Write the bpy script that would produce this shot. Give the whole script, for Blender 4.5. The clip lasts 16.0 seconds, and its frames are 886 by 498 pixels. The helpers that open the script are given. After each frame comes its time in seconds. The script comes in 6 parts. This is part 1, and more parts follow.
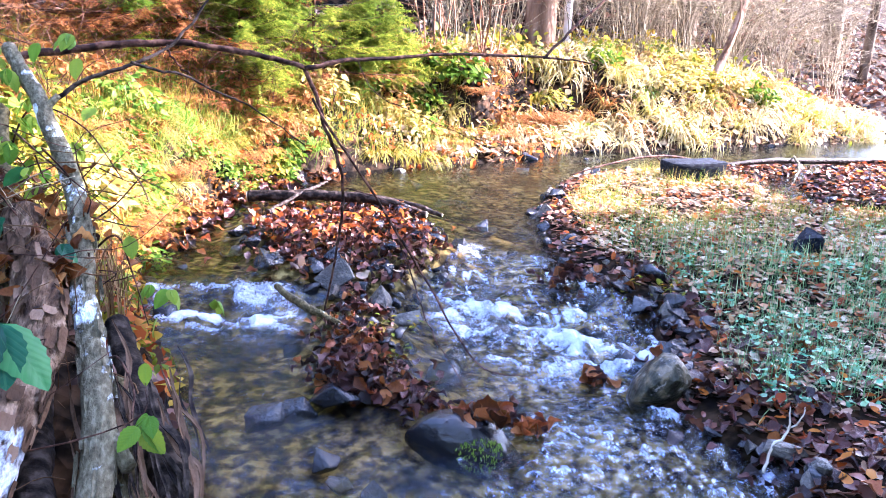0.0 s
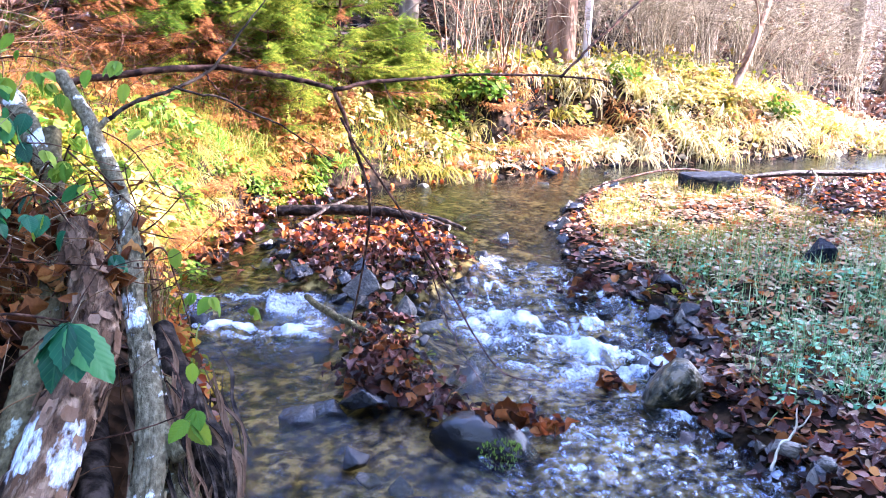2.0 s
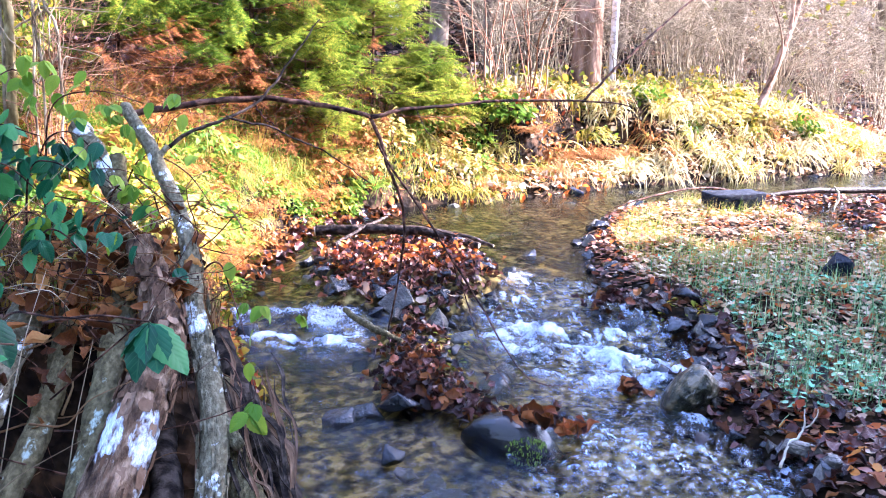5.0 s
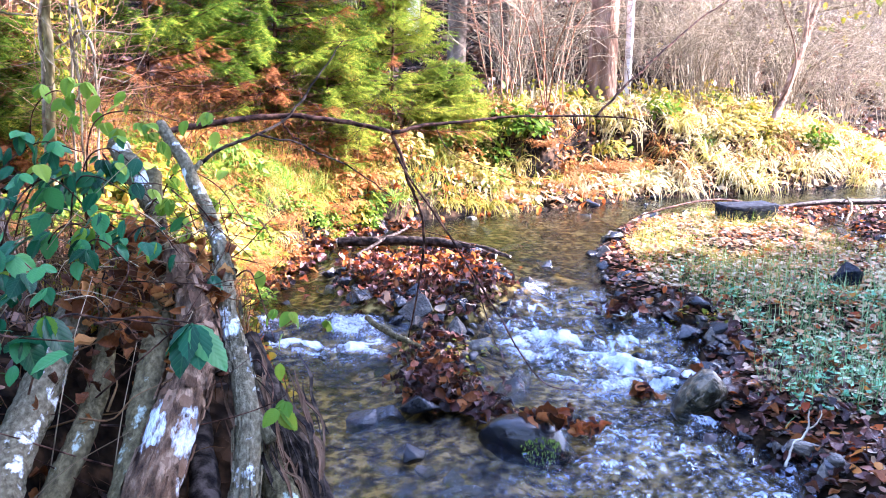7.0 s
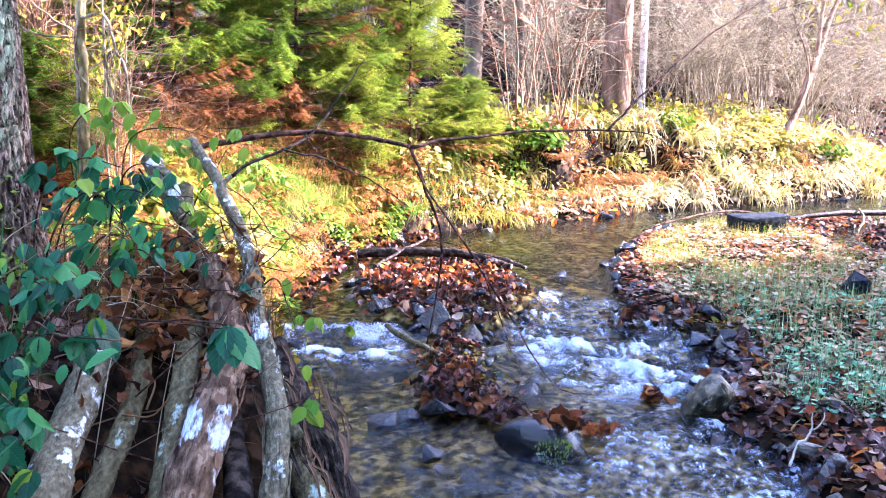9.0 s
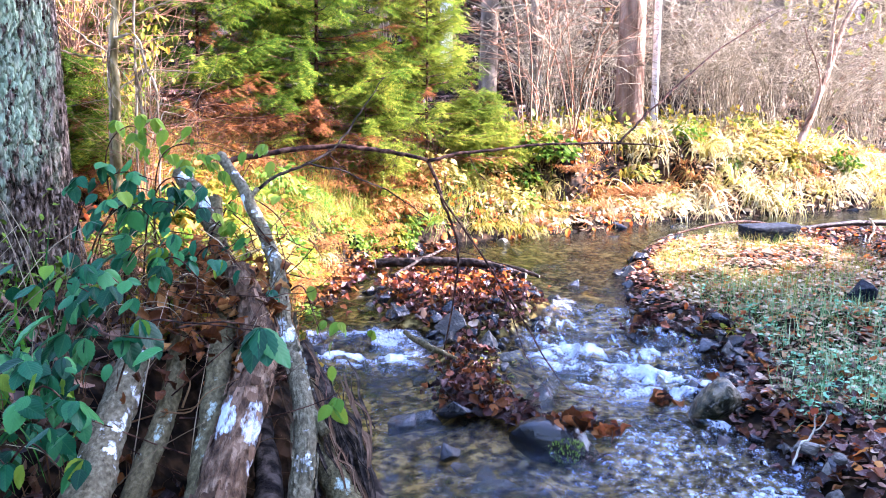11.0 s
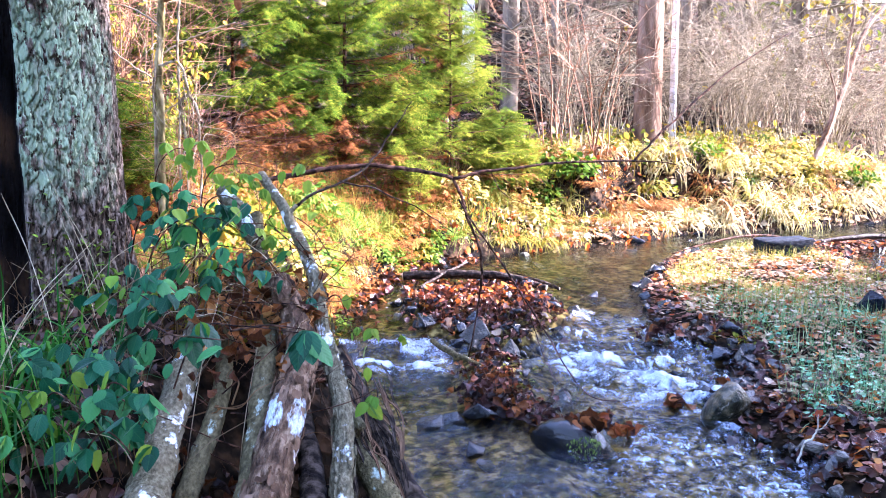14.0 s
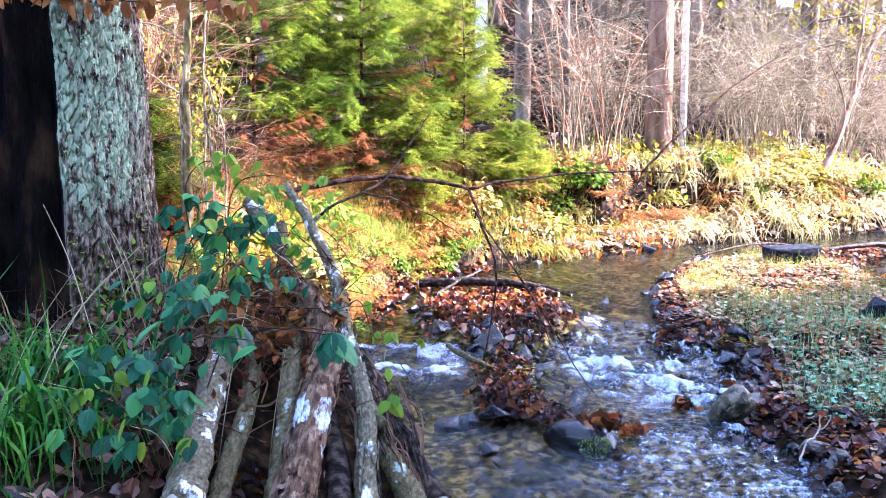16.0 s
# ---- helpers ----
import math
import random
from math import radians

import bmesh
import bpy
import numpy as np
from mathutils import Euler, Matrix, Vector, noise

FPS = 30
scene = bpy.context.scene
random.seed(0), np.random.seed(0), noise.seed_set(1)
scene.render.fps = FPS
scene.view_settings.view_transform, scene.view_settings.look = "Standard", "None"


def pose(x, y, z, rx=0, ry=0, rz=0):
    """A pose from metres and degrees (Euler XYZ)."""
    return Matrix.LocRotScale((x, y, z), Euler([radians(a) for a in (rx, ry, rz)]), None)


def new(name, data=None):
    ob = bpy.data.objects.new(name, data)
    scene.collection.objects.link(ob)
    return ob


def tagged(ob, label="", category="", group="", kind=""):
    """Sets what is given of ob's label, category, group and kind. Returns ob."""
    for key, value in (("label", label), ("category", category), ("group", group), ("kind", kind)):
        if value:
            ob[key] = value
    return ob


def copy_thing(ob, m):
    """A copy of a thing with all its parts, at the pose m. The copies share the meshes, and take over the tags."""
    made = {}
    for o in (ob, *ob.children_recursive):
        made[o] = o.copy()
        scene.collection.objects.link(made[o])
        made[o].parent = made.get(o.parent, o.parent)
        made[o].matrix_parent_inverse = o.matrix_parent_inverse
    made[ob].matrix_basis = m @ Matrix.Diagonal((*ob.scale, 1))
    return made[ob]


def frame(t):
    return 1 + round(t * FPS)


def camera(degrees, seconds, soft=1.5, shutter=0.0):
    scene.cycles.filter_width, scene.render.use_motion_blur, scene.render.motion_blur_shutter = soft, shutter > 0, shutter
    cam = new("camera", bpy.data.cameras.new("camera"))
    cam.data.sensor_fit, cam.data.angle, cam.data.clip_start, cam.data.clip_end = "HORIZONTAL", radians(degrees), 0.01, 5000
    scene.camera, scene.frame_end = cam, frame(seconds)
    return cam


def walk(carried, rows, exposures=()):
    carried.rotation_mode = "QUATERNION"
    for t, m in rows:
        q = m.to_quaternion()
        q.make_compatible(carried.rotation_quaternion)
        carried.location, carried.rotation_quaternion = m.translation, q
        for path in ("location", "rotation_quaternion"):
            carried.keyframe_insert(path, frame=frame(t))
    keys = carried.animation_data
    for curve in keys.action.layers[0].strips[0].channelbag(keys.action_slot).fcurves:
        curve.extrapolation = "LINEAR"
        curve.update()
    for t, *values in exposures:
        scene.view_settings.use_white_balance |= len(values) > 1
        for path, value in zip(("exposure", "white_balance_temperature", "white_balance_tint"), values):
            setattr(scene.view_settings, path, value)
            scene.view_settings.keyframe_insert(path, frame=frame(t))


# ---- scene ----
cam = camera(55.2, 16.0, soft=1.0)
ROWS = [
    (0, 0.096, 0.587, 1.641, -13.95, -2.72, -10.54),
    (1, 0.080, 0.493, 1.657, -13.49, -2.39, -9.80),
    (2, 0.065, 0.397, 1.671, -13.03, -2.07, -9.09),
    (3, 0.051, 0.301, 1.683, -12.57, -1.79, -8.41),
    (4, 0.037, 0.206, 1.694, -12.10, -1.53, -7.75),
    (5, 0.025, 0.112, 1.704, -11.65, -1.30, -7.12),
    (6, 0.013, 0.019, 1.713, -11.19, -1.09, -6.52),
    (7, 0.002, -0.073, 1.721, -10.75, -0.91, -5.95),
    (8, -0.008, -0.165, 1.729, -10.31, -0.75, -5.39),
    (9, -0.018, -0.257, 1.738, -9.89, -0.60, -4.85),
    (10, -0.029, -0.352, 1.746, -9.49, -0.46, -4.33),
    (11, -0.039, -0.450, 1.755, -9.10, -0.32, -3.82),
    (12, -0.051, -0.550, 1.765, -8.73, -0.20, -3.33),
    (13, -0.064, -0.654, 1.775, -8.38, -0.07, -2.85),
    (14, -0.077, -0.759, 1.785, -8.05, 0.05, -2.39),
    (15, -0.091, -0.864, 1.796, -7.73, 0.16, -1.96),
    (16, -0.106, -0.968, 1.806, -7.43, 0.24, -1.56),
]
walk(cam, [(t, pose(x, y, z, 90 + p, r, w)) for t, x, y, z, p, r, w in ROWS],
     exposures=((0.0, 4.14, 5650, 33), (16.0, 4.06, 5650, 33)))

# ---- light: low autumn sun from ahead and the right, clear sky ----
SUN_EL, SUN_AZ = 30.0, 83.0            # degrees; azimuth clockwise from +y
world = bpy.data.worlds.new("sky")
scene.world = world
world.use_nodes = True
wn = world.node_tree.nodes
sky = wn.new("ShaderNodeTexSky")
sky.sky_type, sky.sun_disc = "NISHITA", False
sky.sun_elevation, sky.sun_rotation = radians(SUN_EL), radians(SUN_AZ)
world.node_tree.links.new(sky.outputs[0], wn["Background"].inputs[0])
wn["Background"].inputs[1].default_value = 0.125
sun_data = bpy.data.lights.new("sun", "SUN")
sun_data.energy, sun_data.angle, sun_data.color = 4.5, radians(0.6), (1.0, 0.93, 0.86)
sun = new("sun", sun_data)
TO_SUN = Vector((math.sin(radians(SUN_AZ)) * math.cos(radians(SUN_EL)),
                 math.cos(radians(SUN_AZ)) * math.cos(radians(SUN_EL)), math.sin(radians(SUN_EL))))
sun.matrix_world = Matrix.Translation((8, 8, 20)) @ TO_SUN.to_track_quat("Z", "Y").to_matrix().to_4x4()

rng = np.random.default_rng(7)


# ---- materials ----
def material(name, colours, scale=6.0, rough=0.8, bump=0.3, bump_scale=40.0, island=0.0, stretch=(1, 1, 1),
             translucent=0.0, stains=None, stain_scale=2.0, stain_at=0.55, spec=0.12, spread=(0.38, 0.62), veins=False, obj_random=0.0, metal=0.0, bump_dist=0.01, cover=""):
    m = bpy.data.materials.new(name)
    m.use_nodes = True
    t = m.node_tree
    b = t.nodes["Principled BSDF"]
    co = t.nodes.new("ShaderNodeTexCoord")
    mp = t.nodes.new("ShaderNodeMapping")
    mp.inputs["Scale"].default_value = stretch
    t.links.new(co.outputs["Object"], mp.inputs[0])
    n = t.nodes.new("ShaderNodeTexNoise")
    n.inputs["Scale"].default_value, n.inputs["Detail"].default_value = scale, 6
    t.links.new(mp.outputs[0], n.inputs[0])
    value = n.outputs[0]
    for amount, node, socket in ((island, "ShaderNodeNewGeometry", "Random Per Island"), (obj_random, "ShaderNodeObjectInfo", "Random")):
        if amount:
            g = t.nodes.new(node)
            mx = t.nodes.new("ShaderNodeMix")
            mx.inputs[0].default_value = amount
            t.links.new(value, mx.inputs[2])
            t.links.new(g.outputs[socket], mx.inputs[3])
            value = mx.outputs[0]
    ramp = t.nodes.new("ShaderNodeValToRGB")
    e = ramp.color_ramp.elements
    lo, hi = spread if not (island or obj_random) else (0.12, 0.88)
    while len(e) < len(colours):
        e.new(0.5)
    for i, c in enumerate(colours):
        e[i].position = lo + (hi - lo) * i / max(1, len(colours) - 1)
        e[i].color = (*c, 1)
    t.links.new(value, ramp.inputs[0])
    colour = ramp.outputs[0]
    if stains:
        s = t.nodes.new("ShaderNodeTexNoise")
        s.inputs["Scale"].default_value, s.inputs["Detail"].default_value = stain_scale, 7
        s.inputs["Roughness"].default_value = 0.65
        t.links.new(mp.outputs[0], s.inputs[0])
        st = t.nodes.new("ShaderNodeMapRange")
        st.inputs[1].default_value, st.inputs[2].default_value = stain_at, stain_at + 0.05
        t.links.new(s.outputs[0], st.inputs[0])
        mx = t.nodes.new("ShaderNodeMix")
        mx.data_type = "RGBA"
        if cover:        # grows only where the mesh says so
            at = t.nodes.new("ShaderNodeAttribute")
            at.attribute_name = cover
            mc = t.nodes.new("ShaderNodeMath")
            mc.operation = "MULTIPLY"
            t.links.new(st.outputs[0], mc.inputs[0])
            t.links.new(at.outputs["Fac"], mc.inputs[1])
            t.links.new(mc.outputs[0], mx.inputs[0])
        else:
            t.links.new(st.outputs[0], mx.inputs[0])
        t.links.new(colour, mx.inputs[6])
        mx.inputs[7].default_value = (*stains, 1)
        colour = mx.outputs[2]
    t.links.new(colour, b.inputs["Base Color"])
    b.inputs["Roughness"].default_value = rough
    b.inputs["Specular IOR Level"].default_value = spec
    b.inputs["Metallic"].default_value = metal
    if bump:
        bn = t.nodes.new("ShaderNodeTexNoise")
        bn.inputs["Scale"].default_value, bn.inputs["Detail"].default_value = bump_scale, 5
        t.links.new(mp.outputs[0], bn.inputs[0])
        bp = t.nodes.new("ShaderNodeBump")
        bp.inputs["Strength"].default_value, bp.inputs["Distance"].default_value = bump, bump_dist
        t.links.new(bn.outputs[0], bp.inputs["Height"])
        t.links.new(bp.outputs[0], b.inputs["Normal"])
    if veins:        # pale side veins that slant from the midrib
        sx = t.nodes.new("ShaderNodeSeparateXYZ")
        t.links.new(co.outputs["Object"], sx.inputs[0])

        def calc(op, a, b=None):
            q = t.nodes.new("ShaderNodeMath")
            q.operation = op
            for i, val in enumerate((a, b)):
                if val is None:
                    continue
                if isinstance(val, float):
                    q.inputs[i].default_value = val
                else:
                    t.links.new(val, q.inputs[i])
            return q.outputs[0]

        across = calc("ABSOLUTE", sx.outputs[0])
        wave = calc("SINE", calc("MULTIPLY", calc("SUBTRACT", sx.outputs[1], calc("MULTIPLY", across, 1.1)), 48.0))
        rib = calc("MAXIMUM", calc("POWER", calc("MAXIMUM", wave, 0.0), 14.0), calc("LESS_THAN", across, 0.016))
        mv = t.nodes.new("ShaderNodeMix")
        mv.data_type = "RGBA"
        t.links.new(calc("MULTIPLY", rib, 0.16), mv.inputs[0])
        t.links.new(colour, mv.inputs[6])
        mv.inputs[7].default_value = (0.09, 0.24, 0.08, 1)
        colour = mv.outputs[2]
        t.links.new(colour, b.inputs["Base Color"])
        bv = t.nodes.new("ShaderNodeBump")
        bv.inputs["Strength"].default_value, bv.inputs["Distance"].default_value = 0.12, 0.002
        t.links.new(calc("MULTIPLY", wave, -1.0), bv.inputs["Height"])
        t.links.new(bv.outputs[0], b.inputs["Normal"])
    if translucent:
        tr = t.nodes.new("ShaderNodeBsdfTranslucent")
        t.links.new(colour, tr.inputs[0])
        ms = t.nodes.new("ShaderNodeMixShader")
        ms.inputs[0].default_value = translucent
        t.links.new(b.outputs[0], ms.inputs[1])
        t.links.new(tr.outputs[0], ms.inputs[2])
        t.links.new(ms.outputs[0], t.nodes["Material Output"].inputs[0])
    return m


M = {
    "bark_oak": material("oak_bark", [(0.020, 0.013, 0.009), (0.095, 0.067, 0.048), (0.26, 0.205, 0.16)], 40, 0.9, 0.8, 90, stretch=(1, 1, 0.35),
                         stains=(0.33, 0.42, 0.27), stain_scale=22, stain_at=0.43, bump_dist=0.012, cover="lichen", spec=0.05),
    # near-black colour of the oak's recessed side
    "hollow_dark": material("near_black_wood", [(0.0012, 0.001, 0.001), (0.006, 0.0045, 0.004), (0.045, 0.022, 0.011)], 9, 0.85, 1.0, 14, stretch=(1, 1, 0.35), bump_dist=0.05, spread=(0.34, 0.72), spec=0.03),
    "bark_pale": material("pale_bark", [(0.06, 0.050, 0.026), (0.125, 0.107, 0.060), (0.21, 0.185, 0.115)], 70, 0.85, 0.9, 130, stretch=(1, 0.45, 0.8), spread=(0.3, 0.7),
                          stains=(0.68, 0.73, 0.72), stain_scale=9, stain_at=0.55),
    "bark_mid": material("brown_bark", [(0.045, 0.035, 0.015), (0.095, 0.077, 0.034), (0.17, 0.14, 0.07)], 65, 0.88, 0.9, 120, stretch=(1, 0.45, 0.8), spread=(0.3, 0.7), stains=(0.34, 0.40, 0.32), stain_scale=12, stain_at=0.615),
    "bark_peel": material("peeling_bark", [(0.022, 0.011, 0.006), (0.105, 0.060, 0.032), (0.28, 0.19, 0.12)], 38, 0.88, 1.0, 80, stretch=(1, 0.25, 0.5), spread=(0.32, 0.68), stains=(0.62, 0.68, 0.72), stain_scale=6, stain_at=0.59, bump_dist=0.03),
    "bark_strip": material("loose_bark", [(0.02, 0.010, 0.005), (0.10, 0.054, 0.028), (0.27, 0.175, 0.11)], 30, 0.9, 0.8, 70, island=0.45, stretch=(1, 0.4, 0.7)),
    "bark_dark": material("dark_bark", [(0.008, 0.005, 0.004), (0.026, 0.018, 0.012), (0.08, 0.058, 0.042)], 20, 0.9, 0.7, 50),
    "wood_pale": material("weathered_wood", [(0.32, 0.26, 0.19), (0.46, 0.40, 0.30), (0.58, 0.52, 0.42)], 14, 0.85, 0.4, 60, stretch=(1, 1, 0.3)),
    "wet_wood": material("wet_driftwood", [(0.006, 0.004, 0.003), (0.022, 0.014, 0.010), (0.06, 0.042, 0.033)], 30, 0.6, 0.8, 60, spec=0.1),
    "sapling": material("young_bark", [(0.09, 0.062, 0.018), (0.20, 0.15, 0.055), (0.33, 0.26, 0.125)], 20, 0.8, 0.4, 60, stretch=(1, 1, 0.4)),
    "twig": material("dead_branch_bark", [(0.012, 0.005, 0.003), (0.045, 0.019, 0.011), (0.14, 0.068, 0.042)], 25, 0.8, 0.4, 80),
    "twig_pale": material("pale_twig", [(0.075, 0.058, 0.034), (0.19, 0.152, 0.095), (0.38, 0.32, 0.21)], 3, 0.8, 0, island=0.6),
    "twig_rust": material("reddish_twig", [(0.10, 0.045, 0.025), (0.24, 0.12, 0.065), (0.42, 0.26, 0.16)], 3, 0.8, 0, island=0.6),
    "bark_far": material("forest_bark", [(0.065, 0.046, 0.032), (0.145, 0.108, 0.076), (0.26, 0.20, 0.145)], 4, 0.9, 0.6, 18, stretch=(1, 1, 0.3), bump_dist=0.03),
    "bark_brown": material("warm_brown_bark", [(0.10, 0.055, 0.033), (0.20, 0.12, 0.075), (0.30, 0.19, 0.13)], 6, 0.9, 0.8, 26, stretch=(1, 1, 0.3), bump_dist=0.03),
    "bark_birch": material("white_bark", [(0.45, 0.42, 0.38), (0.62, 0.60, 0.56), (0.74, 0.72, 0.69)], 5, 0.8, 0.4, 20, stretch=(1, 1, 2), stains=(0.07, 0.06, 0.055), stain_scale=4, stain_at=0.66),
    "spruce": material("spruce_needles", [(0.010, 0.040, 0.005), (0.068, 0.132, 0.011), (0.40, 0.36, 0.035)], 1.4, 0.6, 0, island=0.40, translucent=0.5, spec=0.04),
    # lit copy of the spruce needles: yellow backlight painted into the colour
    "spruce_gold": material("sunlit_spruce_needles", [(0.016, 0.050, 0.006), (0.10, 0.15, 0.013), (0.50, 0.44, 0.055)], 2.2, 0.6, 0, island=0.35, translucent=0.5, spec=0.04),
    "spruce_dead": material("dead_spruce_twigs", [(0.045, 0.014, 0.005), (0.15, 0.050, 0.014), (0.32, 0.13, 0.03)], 2.5, 0.8, 0, island=0.6, translucent=0.2),
    "grass": material("grass", [(0.04, 0.11, 0.012), (0.11, 0.21, 0.02), (0.26, 0.29, 0.035)], 1.5, 0.55, 0, island=0.65, translucent=0.4),
    "grass_dry": material("dry_grass", [(0.20, 0.19, 0.03), (0.38, 0.30, 0.07), (0.54, 0.44, 0.18)], 1.5, 0.65, 0, island=0.65, translucent=0.35),
    "grass_pale": material("bleached_grass", [(0.32, 0.25, 0.10), (0.48, 0.40, 0.18), (0.62, 0.55, 0.32)], 1.5, 0.65, 0, island=0.65, translucent=0.35),
    "fern_rust": material("rusty_fern", [(0.12, 0.045, 0.012), (0.26, 0.10, 0.025), (0.38, 0.18, 0.05)], 2, 0.7, 0, island=0.6, translucent=0.35),
    "grass_gold": material("golden_green_grass", [(0.07, 0.09, 0.010), (0.24, 0.20, 0.018), (0.46, 0.33, 0.06)], 1.5, 0.6, 0, island=0.7, translucent=0.4),
    "grass_cool": material("fresh_grass_blades", [(0.003, 0.03, 0.003), (0.014, 0.11, 0.009), (0.12, 0.34, 0.035)], 3, 0.35, 0, island=0.6, translucent=0.35),
    "herb": material("herb_leaves", [(0.04, 0.22, 0.10), (0.16, 0.48, 0.26), (0.48, 0.66, 0.38)], 2, 0.4, 0, island=0.6, translucent=0.3, spec=0.3),
    "yellow_leaf": material("yellow_leaves", [(0.05, 0.11, 0.010), (0.22, 0.205, 0.016), (0.48, 0.29, 0.035)], 2, 0.55, 0, island=0.7, translucent=0.4),
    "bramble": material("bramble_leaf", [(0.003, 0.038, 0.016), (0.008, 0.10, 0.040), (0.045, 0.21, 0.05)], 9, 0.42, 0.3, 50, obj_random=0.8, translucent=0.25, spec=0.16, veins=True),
    # lit copy of the bramble leaf: sunlight is put into its colour
    "bramble_lit": material("sunlit_bramble_leaf", [(0.06, 0.16, 0.015), (0.13, 0.26, 0.02), (0.30, 0.36, 0.04)], 30, 0.45, 0.3, 70, obj_random=0.55, translucent=0.4, veins=True),
    "leaf_brown": material("fallen_leaves", [(0.018, 0.007, 0.004), (0.07, 0.026, 0.014), (0.16, 0.068, 0.036), (0.30, 0.16, 0.10)], 3, 0.5, 0, island=0.8, translucent=0.12, spec=0.4),
    "leaf_wet": material("wet_fallen_leaves", [(0.005, 0.002, 0.002), (0.034, 0.009, 0.006), (0.13, 0.036, 0.020), (0.26, 0.10, 0.06)], 3, 0.34, 0, island=0.8, translucent=0.08, spec=0.3),
    "leaf_pale": material("pale_dead_leaves", [(0.06, 0.018, 0.008), (0.26, 0.115, 0.055), (0.56, 0.38, 0.24)], 3, 0.4, 0, island=0.8, translucent=0.15, spec=0.3),
    "leaf_peach": material("peach_leaves", [(0.30, 0.09, 0.03), (0.50, 0.24, 0.11), (0.64, 0.42, 0.25)], 3, 0.5, 0, island=0.7, translucent=0.25),
    # bar grass with the cool tint of shade put into its green
    "bar_green": material("shade_tinted_grass", [(0.05, 0.15, 0.05), (0.18, 0.36, 0.15), (0.50, 0.60, 0.32)], 1.5, 0.5, 0, island=0.65, translucent=0.35),
    "leaf_bleached": material("bleached_leaf_litter", [(0.16, 0.085, 0.035), (0.42, 0.31, 0.17), (0.68, 0.57, 0.40)], 2, 0.6, 0, island=0.7, translucent=0.2),
    "leaf_orange": material("orange_leaves", [(0.22, 0.035, 0.010), (0.40, 0.095, 0.016), (0.52, 0.22, 0.04)], 3, 0.5, 0, island=0.7, translucent=0.35),
    "leaf_one": material("dead_leaf", [(0.012, 0.004, 0.0015), (0.11, 0.032, 0.008), (0.36, 0.13, 0.032)], 9, 0.5, 0.3, 50, obj_random=0.65, translucent=0.2, spec=0.15),
    "leaf_dark": material("sodden_leaf", [(0.005, 0.002, 0.002), (0.034, 0.009, 0.007), (0.14, 0.045, 0.034)], 14, 0.3, 0.4, 50, obj_random=0.6, translucent=0.05, spec=0.4),
    "leaf_rust": material("rust_leaf", [(0.12, 0.025, 0.010), (0.28, 0.07, 0.018), (0.44, 0.17, 0.05)], 14, 0.45, 0.3, 50, obj_random=0.6, translucent=0.25, spec=0.4),
    "leaf_tan": material("curled_beech_leaf", [(0.08, 0.024, 0.006), (0.28, 0.10, 0.026), (0.55, 0.27, 0.085)], 9, 0.6, 0.3, 50, obj_random=0.6, translucent=0.3),
    "straw_pale": material("pale_straw", [(0.16, 0.11, 0.06), (0.34, 0.26, 0.16), (0.55, 0.46, 0.31)], 6, 0.7, 0, obj_random=0.6),
    "straw": material("dry_stalks", [(0.03, 0.013, 0.005), (0.12, 0.060, 0.024), (0.38, 0.235, 0.11)], 2, 0.7, 0, island=0.65, translucent=0.2),
    "stone": material("stream_stone", [(0.006, 0.005, 0.004), (0.05, 0.043, 0.034), (0.24, 0.215, 0.18)], 6, 0.45, 0.5, 14, obj_random=0.3, spec=0.4, stains=(0.17, 0.15, 0.10), stain_scale=5, stain_at=0.57, bump_dist=0.03),
    "stone_wet": material("wet_dark_stone", [(0.003, 0.0035, 0.005), (0.012, 0.013, 0.016), (0.07, 0.072, 0.08)], 6, 0.22, 0.5, 14, obj_random=0.4, spec=0.5, bump_dist=0.02),
    "stone_big": material("mottled_boulder", [(0.006, 0.007, 0.004), (0.035, 0.034, 0.018), (0.15, 0.115, 0.065)], 5, 0.35, 0.6, 10, stains=(0.24, 0.22, 0.19), stain_scale=8, stain_at=0.60, bump_dist=0.03, spec=0.45),
    # blue-grey stone darkened in its colour to stand for a shaded face
    "stone_shade": material("shade_dark_stone", [(0.004, 0.006, 0.010), (0.009, 0.013, 0.020), (0.022, 0.028, 0.038)], 11, 0.75, 0.5, 30, bump_dist=0.01, spec=0.08),
    "vine": material("dry_vine", [(0.11, 0.08, 0.045), (0.21, 0.165, 0.10), (0.34, 0.28, 0.19)], 12, 0.8, 0.3, 60),
    "moss": material("moss", [(0.05, 0.10, 0.01), (0.12, 0.20, 0.02), (0.22, 0.30, 0.05)], 14, 0.9, 0.9, 90, island=0.3),
}


